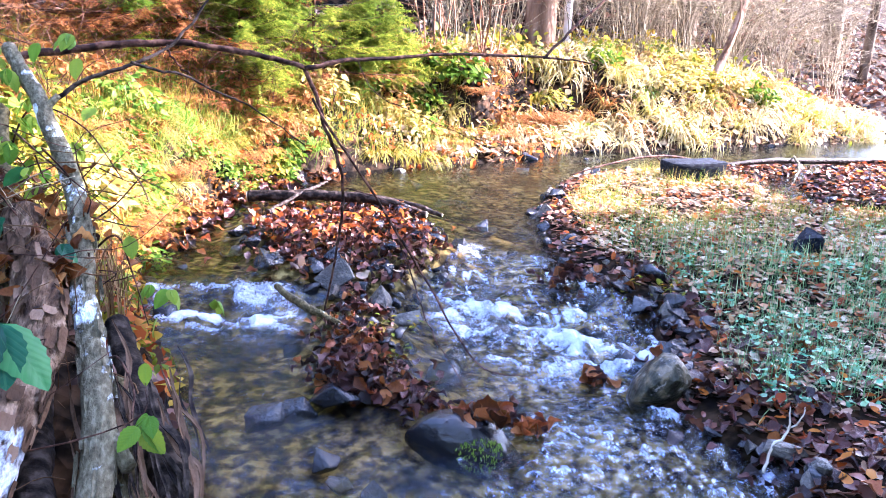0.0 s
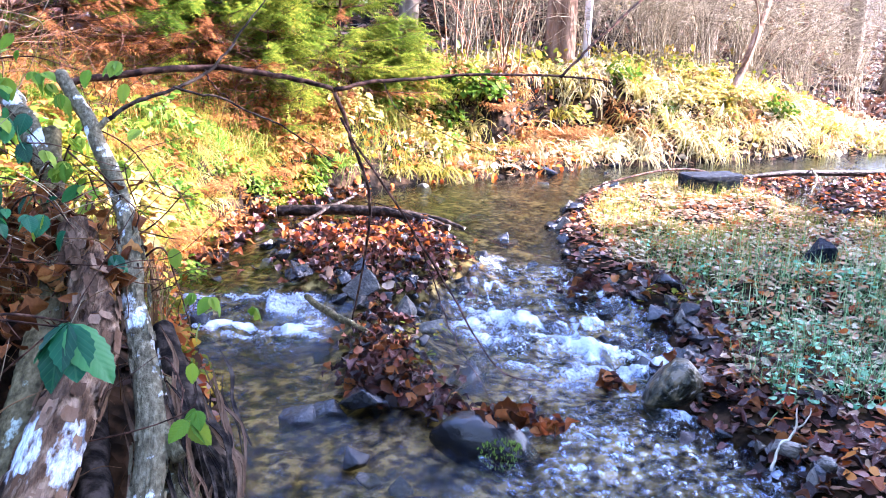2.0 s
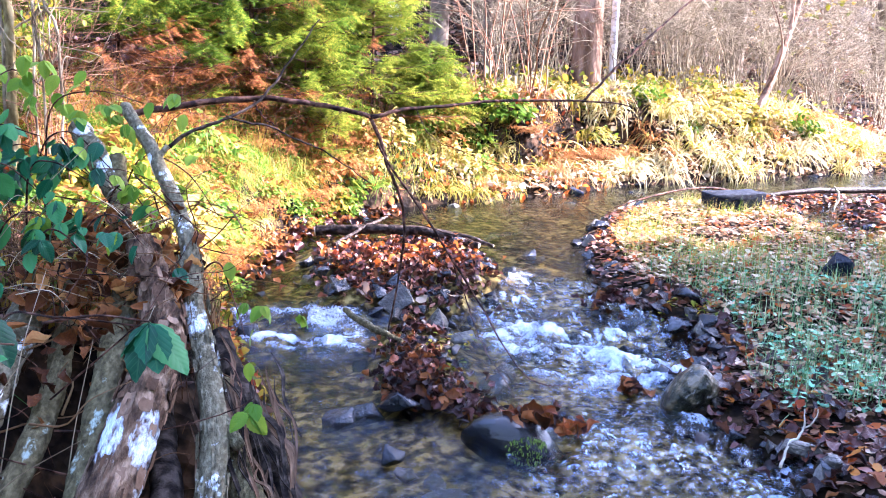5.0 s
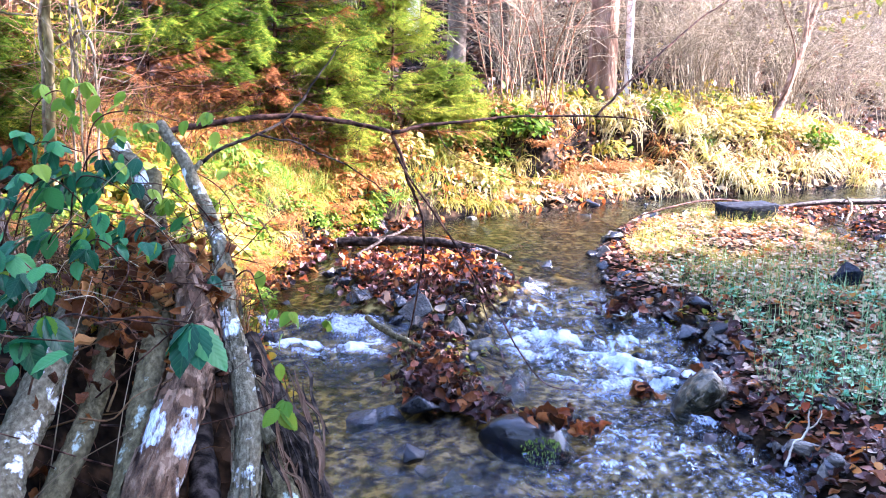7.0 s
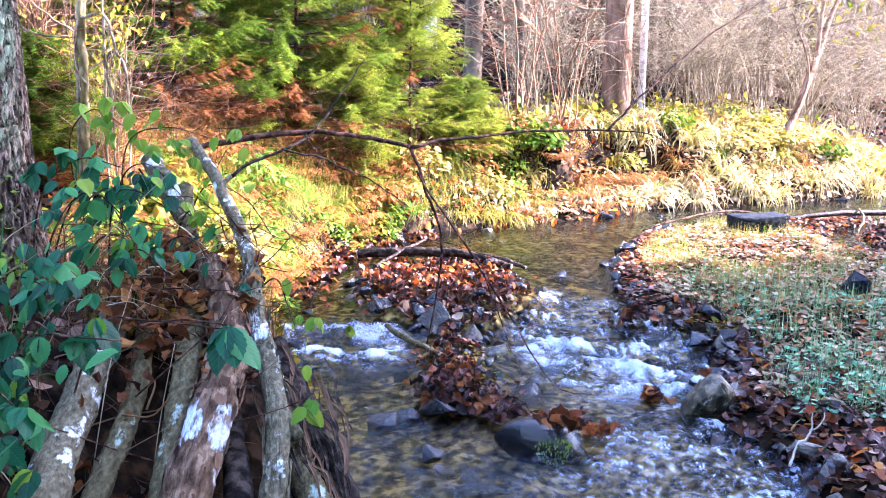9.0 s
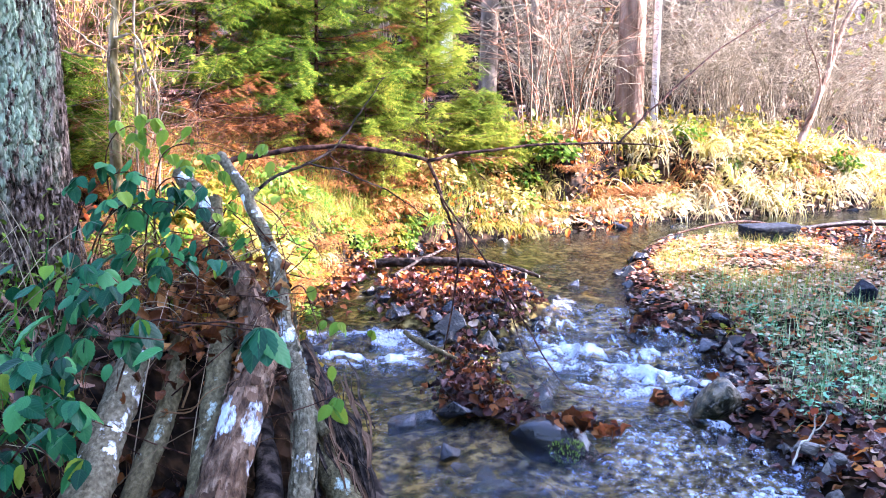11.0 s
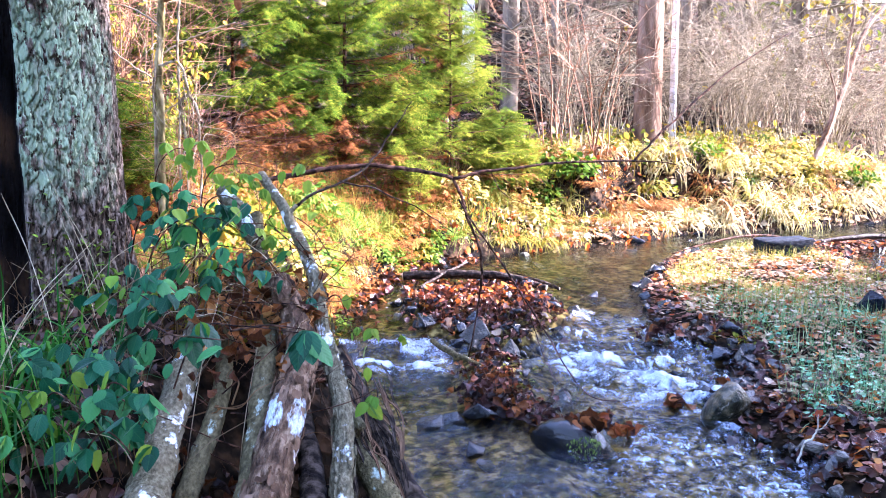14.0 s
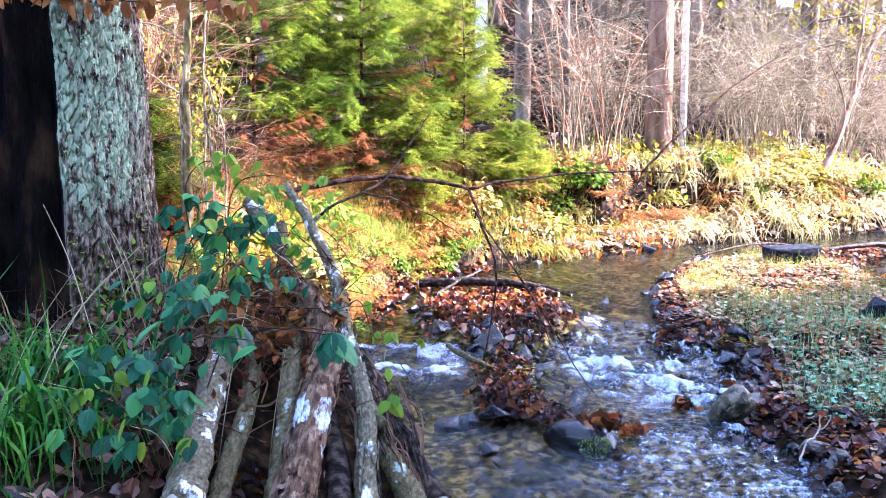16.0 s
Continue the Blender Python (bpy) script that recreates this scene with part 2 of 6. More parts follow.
def ground_material():
    """Leaf soil on the banks, sandy gravel in the bed, by the mesh's own 'bed' values."""
    m = bpy.data.materials.new("forest_ground")
    m.use_nodes = True
    t = m.node_tree
    b = t.nodes["Principled BSDF"]
    co = t.nodes.new("ShaderNodeTexCoord")

    def noise_ramp(scale, cols, detail=8):
        n = t.nodes.new("ShaderNodeTexNoise")
        n.inputs["Scale"].default_value, n.inputs["Detail"].default_value = scale, detail
        t.links.new(co.outputs["Object"], n.inputs[0])
        r = t.nodes.new("ShaderNodeValToRGB")
        while len(r.color_ramp.elements) < len(cols):
            r.color_ramp.elements.new(0.5)
        for i, c in enumerate(cols):
            r.color_ramp.elements[i].position = 0.38 + 0.24 * i / (len(cols) - 1)
            r.color_ramp.elements[i].color = (*c, 1)
        t.links.new(n.outputs[0], r.inputs[0])
        return r.outputs[0]

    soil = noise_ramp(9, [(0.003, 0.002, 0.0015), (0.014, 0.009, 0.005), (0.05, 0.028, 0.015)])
    gravel = noise_ramp(17, [(0.014, 0.010, 0.004), (0.125, 0.088, 0.029), (0.42, 0.31, 0.11)])
    patches = noise_ramp(3.2, [(0.14, 0.14, 0.14), (0.72, 0.70, 0.62), (1.0, 1.0, 1.0)], 4)
    mul = t.nodes.new("ShaderNodeMix")
    mul.data_type, mul.blend_type = "RGBA", "MULTIPLY"
    mul.inputs[0].default_value = 1.0
    t.links.new(gravel, mul.inputs[6])
    t.links.new(patches, mul.inputs[7])
    bed = mul.outputs[2]
    at = t.nodes.new("ShaderNodeAttribute")
    at.attribute_name = "bed"
    mx = t.nodes.new("ShaderNodeMix")
    mx.data_type = "RGBA"
    t.links.new(at.outputs["Fac"], mx.inputs[0])
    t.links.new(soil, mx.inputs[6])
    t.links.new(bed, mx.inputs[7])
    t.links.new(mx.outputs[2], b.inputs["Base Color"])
    b.inputs["Roughness"].default_value = 0.9
    b.inputs["Specular IOR Level"].default_value = 0.05
    v = t.nodes.new("ShaderNodeTexVoronoi")
    v.inputs["Scale"].default_value = 22
    t.links.new(co.outputs["Object"], v.inputs[0])
    bp = t.nodes.new("ShaderNodeBump")
    bp.inputs["Strength"].default_value, bp.inputs["Distance"].default_value = 0.6, 0.02
    t.links.new(v.outputs[0], bp.inputs["Height"])
    t.links.new(bp.outputs[0], b.inputs["Normal"])
    return m


def water_material():
    """Clear shallow water: see-through with a mirror by Fresnel, and broken white foam by the mesh's own 'foam' values."""
    m = bpy.data.materials.new("stream_water")
    m.use_nodes = True
    t = m.node_tree
    t.nodes.remove(t.nodes["Principled BSDF"])
    co = t.nodes.new("ShaderNodeTexCoord")

    def ripples(scale, stretch, detail, rough=0.5):
        mp = t.nodes.new("ShaderNodeMapping")
        mp.inputs["Scale"].default_value = stretch
        t.links.new(co.outputs["Object"], mp.inputs[0])
        n = t.nodes.new("ShaderNodeTexNoise")
        n.inputs["Scale"].default_value, n.inputs["Detail"].default_value, n.inputs["Roughness"].default_value = scale, detail, rough
        t.links.new(mp.outputs[0], n.inputs[0])
        return n.outputs[0]

    bp = t.nodes.new("ShaderNodeBump")
    bp.inputs["Distance"].default_value = 0.05
    ar = t.nodes.new("ShaderNodeAttribute")
    ar.attribute_name = "rough"
    t.links.new(ar.outputs["Fac"], bp.inputs["Strength"])
    t.links.new(ripples(24, (1, 0.75, 1), 6, 0.6), bp.inputs["Height"])
    see = t.nodes.new("ShaderNodeBsdfTransparent")
    see.inputs[0].default_value = (0.82, 0.76, 0.60, 1)
    gl = t.nodes.new("ShaderNodeBsdfGlossy")
    gl.inputs["Roughness"].default_value, gl.inputs["Color"].default_value = 0.03, (0.76, 0.89, 1.0, 1)
    t.links.new(bp.outputs[0], gl.inputs["Normal"])
    fr = t.nodes.new("ShaderNodeFresnel")
    fr.inputs[0].default_value = 1.33
    t.links.new(bp.outputs[0], fr.inputs["Normal"])
    w = t.nodes.new("ShaderNodeMixShader")
    t.links.new(fr.outputs[0], w.inputs[0])
    t.links.new(see.outputs[0], w.inputs[1])
    t.links.new(gl.outputs[0], w.inputs[2])
    foam = t.nodes.new("ShaderNodeBsdfPrincipled")
    foam.inputs["Base Color"].default_value = (0.66, 0.75, 0.93, 1)
    foam.inputs["Roughness"].default_value = 0.35
    t.links.new(bp.outputs[0], foam.inputs["Normal"])
    at = t.nodes.new("ShaderNodeAttribute")
    at.attribute_name = "foam"
    ad = t.nodes.new("ShaderNodeMath")
    ad.operation = "MULTIPLY_ADD"
    ad.inputs[1].default_value = 0.9
    t.links.new(ripples(80, (1, 0.5, 1), 6, 0.75), ad.inputs[0])
    t.links.new(at.outputs["Fac"], ad.inputs[2])
    mr = t.nodes.new("ShaderNodeMapRange")
    mr.inputs[1].default_value, mr.inputs[2].default_value, mr.inputs[4].default_value = 0.60, 1.05, 0.85
    t.links.new(ad.outputs[0], mr.inputs[0])
    f = t.nodes.new("ShaderNodeMixShader")
    t.links.new(mr.outputs[0], f.inputs[0])
    t.links.new(w.outputs[0], f.inputs[1])
    t.links.new(foam.outputs[0], f.inputs[2])
    t.links.new(f.outputs[0], t.nodes["Material Output"].inputs[0])
    return m


M["ground"], M["water"] = ground_material(), water_material()


# ---- mesh tools ----
class Geo:
    """Gathers vertices and faces of one mesh."""

    def __init__(self):
        self.v, self.f, self.n = [], [], 0

    def add(self, v, f):
        v = np.asarray(v, float)
        self.v.append(v)
        self.f += [tuple(int(i) + self.n for i in face) for face in f] if not isinstance(f, np.ndarray) else (f + self.n).tolist()
        self.n += len(v)
        return self

    def data(self, name, mat, smooth=True):
        me = bpy.data.meshes.new(name)
        me.from_pydata(np.concatenate(self.v).tolist() if self.v else [], [], self.f)
        me.materials.append(mat)
        if smooth:
            me.polygons.foreach_set("use_smooth", np.ones(len(me.polygons), dtype=bool))
        return me


def part(name, geo, mat, parent, label="", smooth=True):
    ob = new(name, geo if isinstance(geo, bpy.types.Mesh) else geo.data(name, mat, smooth))
    ob.parent = parent
    if label:
        ob["label"] = label
    return ob


def thing(name, label, category, group="", kind="", at=(0, 0, 0)):
    ob = new(name)
    ob.empty_display_size = 0.1
    ob.location = at
    return tagged(ob, label, category, group, kind)


def whole(name, geo, mat, label, category, group="", kind="", smooth=True):
    return tagged(new(name, geo if isinstance(geo, bpy.types.Mesh) else geo.data(name, mat, smooth)), label, category, group, kind)


def hash2(i, j, seed):
    h = np.sin(i * 127.1 + j * 311.7 + seed * 74.7) * 43758.5453
    return h - np.floor(h)


def vnoise(x, y, seed=0):
    x, y = np.asarray(x, float), np.asarray(y, float)
    i, j = np.floor(x), np.floor(y)
    u, v = x - i, y - j
    u, v = u * u * (3 - 2 * u), v * v * (3 - 2 * v)
    a, b = hash2(i, j, seed), hash2(i + 1, j, seed)
    c, d = hash2(i, j + 1, seed), hash2(i + 1, j + 1, seed)
    return (a * (1 - u) + b * u) * (1 - v) + (c * (1 - u) + d * u) * v - 0.5


def fbm(x, y, seed=0, octaves=4):
    return sum(vnoise(x * 2 ** k, y * 2 ** k, seed + k) * 0.5 ** k for k in range(octaves))


def smooth_path(pts, n):
    """n points along a smooth line through pts."""
    p = np.asarray(pts, float)
    p = np.vstack([2 * p[0] - p[1], p, 2 * p[-1] - p[-2]])
    t = np.linspace(0, len(p) - 3.0001, n)
    k = t.astype(int)
    u = (t - k)[:, None]
    a, b, c, d = p[k], p[k + 1], p[k + 2], p[k + 3]
    return 0.5 * (2 * b + (c - a) * u + (2 * a - 5 * b + 4 * c - d) * u ** 2 + (3 * b - a - 3 * c + d) * u ** 3)


def tube(geo, pts, radii, seg=8, rough=0.0, ridges=0, caps=True, seed=0):
    """A tapering round limb along pts; rough: relative unevenness."""
    p = np.asarray(pts, float)
    n = len(p)
    r = np.interp(np.linspace(0, 1, n), np.linspace(0, 1, len(radii)), radii)
    d = np.gradient(p, axis=0)
    d /= np.linalg.norm(d, axis=1)[:, None] + 1e-9
    ref = np.array([0.0, 0, 1]) if abs(d[0, 2]) < 0.9 else np.array([1.0, 0, 0])
    side = np.cross(d, ref)
    side /= np.linalg.norm(side, axis=1)[:, None] + 1e-9
    up = np.cross(side, d)
    a = np.linspace(0, 2 * np.pi, seg, endpoint=False)
    rr = r[:, None] * np.ones(seg)
    if rough:
        ii, jj = np.meshgrid(np.arange(n), np.arange(seg), indexing="ij")
        rr = rr * (1 + rough * 2 * vnoise(ii * 0.35 + seed * 3.3, jj * 0.9, seed) + rough * (hash2(ii, jj, seed) - 0.5))
    if ridges:
        rr = rr * (1 + 0.02 * np.sin(a * ridges)[None, :])
    v = p[:, None, :] + rr[..., None] * (np.cos(a)[None, :, None] * side[:, None, :] + np.sin(a)[None, :, None] * up[:, None, :])
    i = np.arange(n - 1)[:, None] * seg
    j = np.arange(seg)[None, :]
    k = (j + 1) % seg
    f = np.stack([i + j, i + k, i + seg + k, i + seg + j], -1).reshape(-1, 4).tolist()
    if caps:
        f.append(tuple(range(seg))[::-1])
        f.append(tuple((n - 1) * seg + q for q in range(seg)))
    geo.add(v.reshape(-1, 3), f)
    return geo


def turn(yaw, tilt, roll=None):
    """Rotation matrices, arrays in: yaw round z after tilt round x after roll round y."""
    yaw, tilt = np.asarray(yaw, float), np.asarray(tilt, float)
    roll = np.zeros_like(yaw) if roll is None else np.asarray(roll, float)
    o, z = np.ones_like(yaw), np.zeros_like(yaw)
    cy, sy, ct, st, cr, sr = np.cos(yaw), np.sin(yaw), np.cos(tilt), np.sin(tilt), np.cos(roll), np.sin(roll)
    rz = np.stack([cy, -sy, z, sy, cy, z, z, z, o], -1).reshape(-1, 3, 3)
    rx = np.stack([o, z, z, z, ct, -st, z, st, ct], -1).reshape(-1, 3, 3)
    ry = np.stack([cr, z, sr, z, o, z, -sr, z, cr], -1).reshape(-1, 3, 3)
    return rz @ rx @ ry


def scatter(geo, shape, pos, rot, size):
    """Copies of a small shape (vertices, faces) joined into one mesh."""
    v, f = shape
    pos, size = np.atleast_2d(pos), np.asarray(size, float)
    if size.ndim == 1:
        size = size[:, None] * np.ones(3)
    out = np.einsum("nij,nkj->nki", rot, v[None] * size[:, None, :]) + pos[:, None, :]
    faces = (f[None] + (np.arange(len(pos)) * len(v))[:, None, None]).reshape(-1, f.shape[1])
    return geo.add(out.reshape(-1, 3), faces)


OVAL = (np.array([(0, 0, 0), (-.30, .32, .07), (0, .32, 0), (.30, .32, .07), (-.25, .68, .04), (0, .68, -.02), (.25, .68, .04), (0, 1, -.12)], float),
        np.array([(0, 2, 1), (0, 3, 2), (2, 5, 4), (2, 4, 1), (2, 3, 6), (2, 6, 5), (5, 7, 4), (5, 6, 7)]))


def dry_leaf(seed, rows=4, cols=1):
    """A dead leaf about 1 long: pointed oval, or lobed when the seed is odd, cupped, bent and wavy at the rim."""
    r = np.random.default_rng(seed)
    cup, bend, twist = r.uniform(-1.2, 2.2), r.uniform(-0.6, 0.8), r.uniform(-0.5, 0.5)
    wide = r.uniform(0.24, 0.36)
    v, f = [(0, -0.5, 0)], []
    for i in range(1, rows):
        t = i / rows
        w = wide * math.sin(math.pi * t ** 0.85) ** 0.8
        if seed % 2:
            w *= (0.84, 1.10)[i % 2]
        for j in range(-cols, cols + 1):
            q = j / cols
            v.append((q * w * r.uniform(0.88, 1.12), t - 0.5 + 0.07 * abs(q), r.normal(0, 0.022) * abs(q)))
    v.append((0.03, 0.5, 0))
    v = np.array(v, float)
    v[:, 2] += cup * v[:, 0] ** 2 + bend * v[:, 1] ** 2 + twist * v[:, 0] * v[:, 1]
    m, last = 2 * cols + 1, len(v) - 1
    for j in range(m - 1):
        f.append((0, 2 + j, 1 + j))
        f.append((last, last - m + j, last - m + j + 1))
    for i in range(rows - 2):
        for j in range(m - 1):
            a = 1 + i * m + j
            f += [(a, a + 1, a + m + 1), (a, a + m + 1, a + m)]
    return v, np.array(f)


STARS = [dry_leaf(s) for s in range(4)]
BLADE = (np.array([(-.5, 0, 0), (.5, 0, 0), (-.42, .06, .4), (.42, .06, .4), (-.28, .25, .75), (.28, .25, .75), (0, .55, .95)], float),
         np.array([(0, 1, 3), (0, 3, 2), (2, 3, 5), (2, 5, 4), (4, 5, 6)]))


def needle_spray():
    """A flat spruce twig with short needles on both sides."""
    v, f = [], []
    for i in range(9):
        y = 0.08 + i * 0.105
        ln = 0.20 * (1 - 0.55 * i / 9) + 0.03
        for s in (-1, 1):
            k = len(v)
            v += [(0, y, 0), (0, y + 0.055, 0.0), (s * ln, y + 0.10, 0.02 - 0.05 * (i % 3))]
            f.append((k, k + 1, k + 2))
    k = len(v)
    v += [(-0.012, 0, 0), (0.012, 0, 0), (0, 1.05, 0)]
    f.append((k, k + 1, k + 2))
    return np.array(v, float), np.array(f)


SPRAY = needle_spray()


# ---- the lie of the land ----
EDGE_LEFT = np.array([(-0.15, -60), (-0.05, 0), (-0.11, 2.87), (-0.32, 3.98), (-0.62, 5.0), (-0.64, 5.9), (-0.36, 6.7), (0.04, 7.46),
                      (0.77, 7.9), (2.1, 8.4), (3.3, 9.1), (6.6, 10.0), (14, 12.0), (60, 20)])
EDGE_RIGHT = np.array([(3.2, -60), (2.6, 0), (1.82, 2.87), (1.82, 3.2), (1.62, 3.65), (2.0, 4.5), (1.9, 5.0), (1.68, 5.3), (1.95, 6.7), (2.57, 7.75),
                       (3.8, 8.3), (6.5, 9.0), (14, 10.6), (60, 17)])


def off_line(x, y, line):
    """Signed distance from a polyline, positive on its left side."""
    x, y = np.asarray(x, float), np.asarray(y, float)
    best, sign = np.full(x.shape, 1e9), np.ones(x.shape)
    for a, b in zip(line[:-1], line[1:]):
        d = b - a
        t = np.clip(((x - a[0]) * d[0] + (y - a[1]) * d[1]) / (d @ d), 0, 1)
        ex, ey = x - a[0] - t * d[0], y - a[1] - t * d[1]
        q = np.hypot(ex, ey)
        s = np.where(d[0] * (y - a[1]) - d[1] * (x - a[0]) >= 0, 1.0, -1.0)
        near = q < best
        sign, best = np.where(near, s, sign), np.where(near, q, best)
    return sign * best


def step(a, b, x):
    t = np.clip((x - a) / (b - a), 0, 1)
    return t * t * (3 - 2 * t)


def fall_line(x):
    return np.interp(x, [-0.6, 0.1, 0.6, 1.0, 1.4, 1.8, 2.1], [4.80, 4.85, 5.0, 5.0, 4.62, 4.35, 4.2])


def water_level(x, y):
    yc = fall_line(x)
    ramp = 0.35 + 0.55 * step(0.6, 1.1, x)          # the right-hand fall is a longer riffle
    far = np.clip(y, -8, 14)
    return 0.03 + 0.046 * far + 0.085 * step(yc - 0.12, yc - 0.12 + ramp, y)


def height(x, y):
    x, y = np.asarray(x, float), np.asarray(y, float)
    lev = water_level(x, y)
    dl, dr = off_line(x, y, EDGE_LEFT), -off_line(x, y, EDGE_RIGHT)
    wob = fbm(x * 3.1, y * 3.1, 5, 3)
    bed = lev - 0.085 + 0.05 * fbm(x * 2.2, y * 2.2, 9) - 0.02 * fbm(x * 9, y * 9, 3)
    island = np.exp(-(((x - 0.46 + 0.12 * fbm(y * 2, x, 77)) / 0.70) ** 4 + ((y - 5.75) / 0.78) ** 4)) + 0.8 * np.exp(-(((x - 0.50 + 0.06 * (y - 4.4)) / 0.24) ** 2 + ((y - 4.25) / 0.66) ** 4))
    bed = bed + island * (0.15 + 0.05 * wob + 0.10 * fbm(x * 6.5, y * 6.5, 14, 3))
    h = bed
    # left and far bank
    low = 1 - 0.72 * step(5.2, 8.0, x)
    near = 0.45 + 0.25 * step(0.0, 1.6, y) + 0.20 * step(2.0, 3.5, y)
    dpos = np.maximum(dl, 0)
    rise = (0.72 * (1 - np.exp(-dpos / 0.42)) + 0.05 * dpos) * near
    scarp = step(0.9, 1.5, x) * (1 - step(3.6, 4.4, x))
    dd = dpos + 0.35 * fbm(x * 1.4, y * 1.4, 91, 2)
    rise_far = 0.80 * (1 - np.exp(-(dpos / 0.75) ** 1.3)) * low + 0.05 * dpos
    rise_far = rise_far * (1 - scarp) + scarp * (0.20 * (1 - np.exp(-dpos / 0.3)) + 0.66 * step(0.62, 1.0, dd) + 0.04 * dpos)
    rise_far = rise_far + 0.17 * step(0.04, 0.15, dpos) * (1 - step(0.3, 1.0, x)) * (1 + 1.2 * fbm(x * 3, y * 3, 17, 2))
    rise = rise * (1 - step(5.0, 6.5, y)) + rise_far * step(5.0, 6.5, y)
    hill = 0.42 * np.maximum(0, y - 13.5 - 0.25 * np.maximum(0, x - 6)) ** 1.02 * (1 - 0.55 * step(5, 22, x)) + 0.22 * np.maximum(0, -x - 3.5)
    hill = 26 * (1 - np.exp(-hill / 26))
    rise = rise - 0.40 * np.exp(-((x + 0.62) / 0.42) ** 4 - ((y - 2.35) / 0.75) ** 4) * np.minimum(1, dpos * 4)
    h = np.where(dl > 0, lev - 0.05 + rise + hill + wob * 0.09 * np.minimum(1, dpos * 3), h)
    # gravel bar on the other side, with a shallow back channel
    drp = np.maximum(dr, 0)
    bar = lev - 0.03 + 0.11 * (1 - np.exp(-drp / 0.16)) + 0.015 * np.minimum(drp, 3) + wob * 0.06 * np.minimum(1, drp * 4)
    side = np.abs(x - np.interp(y, [4.5, 6.2, 7.0, 7.7, 8.4], [6.6, 4.75, 4.45, 4.6, 5.6])) 
    bar = bar - 0.16 * np.exp(-(side / 0.28) ** 2) * step(3.5, 4.5, y) * (1 - step(8.2, 8.8, y))
    bar = bar + 0.35 * np.maximum(0, x - 8.5) * (1 - step(6, 10, y)) 
    h = np.where(dr > 0, bar, h)
    return h


def axis_steps(lo, a, b, hi, fine):
    mid = np.arange(a, b, fine)
    out = [b]
    s = fine
    while out[-1] < hi:
        s *= 1.16
        out.append(out[-1] + s)
    back = [a]
    s = fine
    while back[-1] > lo:
        s *= 1.16
        back.append(back[-1] - s)
    return np.concatenate([back[:0:-1], mid, out])


def grid_mesh(name, xs, ys, z, mat, fields=()):
    nx, ny = len(xs), len(ys)
    X, Y = np.meshgrid(xs, ys)
    v = np.stack([X.ravel(), Y.ravel(), z.ravel()], 1)
    i = (np.arange(ny - 1)[:, None] * nx + np.arange(nx - 1)[None, :]).ravel()
    f = np.stack([i, i + 1, i + 1 + nx, i + nx], 1)
    g = Geo().add(v, f)
    me = g.data(name, mat)
    for key, val in fields:
        at = me.attributes.new(key, "FLOAT", "POINT")
        at.data.foreach_set("value", np.ascontiguousarray(val.ravel(), dtype=np.float32))
    return me


gx, gy = axis_steps(-220, -3.2, 6.2, 220, 0.05), axis_steps(-220, 1.2, 11.0, 260, 0.05)
GX, GY = np.meshgrid(gx, gy)
GZ = height(GX, GY)
in_bed = step(-0.02, 0.10, np.minimum(-off_line(GX, GY, EDGE_LEFT), off_line(GX, GY, EDGE_RIGHT)))
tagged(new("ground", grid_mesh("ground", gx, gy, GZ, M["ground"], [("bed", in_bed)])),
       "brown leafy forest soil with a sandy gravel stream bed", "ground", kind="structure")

wx, wy = axis_steps(-60, -0.9, 2.4, 60, 0.014), axis_steps(-60, 2.5, 6.3, 22, 0.014)
WX, WY = np.meshgrid(wx, wy)
below = fall_line(WX) - WY                          # metres downstream of the foot of the falls
right = step(0.75, 1.0, WX)
left = (1 - step(0.05, 0.30, WX)) * step(-0.9, -0.6, WX)
riffle = right * step(-1.15, -0.75, below) * (1 - step(-0.05, 0.15, below))
white = right * np.exp(-((below - 0.12) / 0.20) ** 2) + left * np.exp(-((below - 0.22) / 0.20) ** 2)
churn = right * step(0.05, 0.30, below) * np.exp(-np.maximum(0, below - 0.45) / 0.60)
lip = left * np.exp(-((below + 0.12) / 0.14) ** 2)
tail = step(0.8, 1.8, WY) * (1 - step(3.2, 3.8, WY)) * (0.40 + 0.60 * step(0.75, 1.1, WX + 0.5 * fbm(WX * 1.5, WY * 1.2, 61, 2)))
coarse = fbm(WX * 9, WY * 3.5, 21, 3)               # streaks along the flow
clots = fbm(WX * 21 + 2 * coarse, WY * 13, 24, 3)
threads = np.abs(fbm(WX * 13 + 1.5 * coarse, WY * 3.2, 27, 3))          # thin lines where two streaks meet
drift = fbm(WX * 5.5 + coarse, WY * 8.5, 37, 4)
fine = fbm(WX * 40, WY * 44, 35, 2)
foam = np.clip(white * (0.42 - 0.20 * left + (0.7 + 0.5 * left) * drift) + churn * (0.14 + 0.75 * drift + 0.22 * fine) + riffle * (0.26 - 2.2 * threads + 0.45 * drift)
               + lip * (-0.02 + 0.6 * drift) + tail * (-0.02 + 0.55 * drift + 0.35 * fine) + 0.02 + 0.05 * fine * (WY < 4.6), -0.3, 0.75)
busy = np.clip(riffle + 0.6 * white + 0.9 * churn + 0.8 * lip, 0, 1)
amp = 0.007 + 0.026 * busy + 0.010 * tail + 0.007 * (1 - step(4.2, 4.8, WY))
WZ = water_level(WX, WY) + amp * (1.5 * coarse + 1.2 * drift + 0.6 * clots + 0.45 * fine) + 0.02 * white
whole("water", grid_mesh("water", wx, wy, WZ, M["water"], [("foam", foam), ("rough", np.clip(0.18 + 0.75 * (riffle + churn + white + lip) + 0.45 * tail + 0.22 * (1 - step(4.2, 4.8, WY)), 0, 1.0))]), None,
      "clear shallow stream with white water at small falls", "stream", kind="structure")


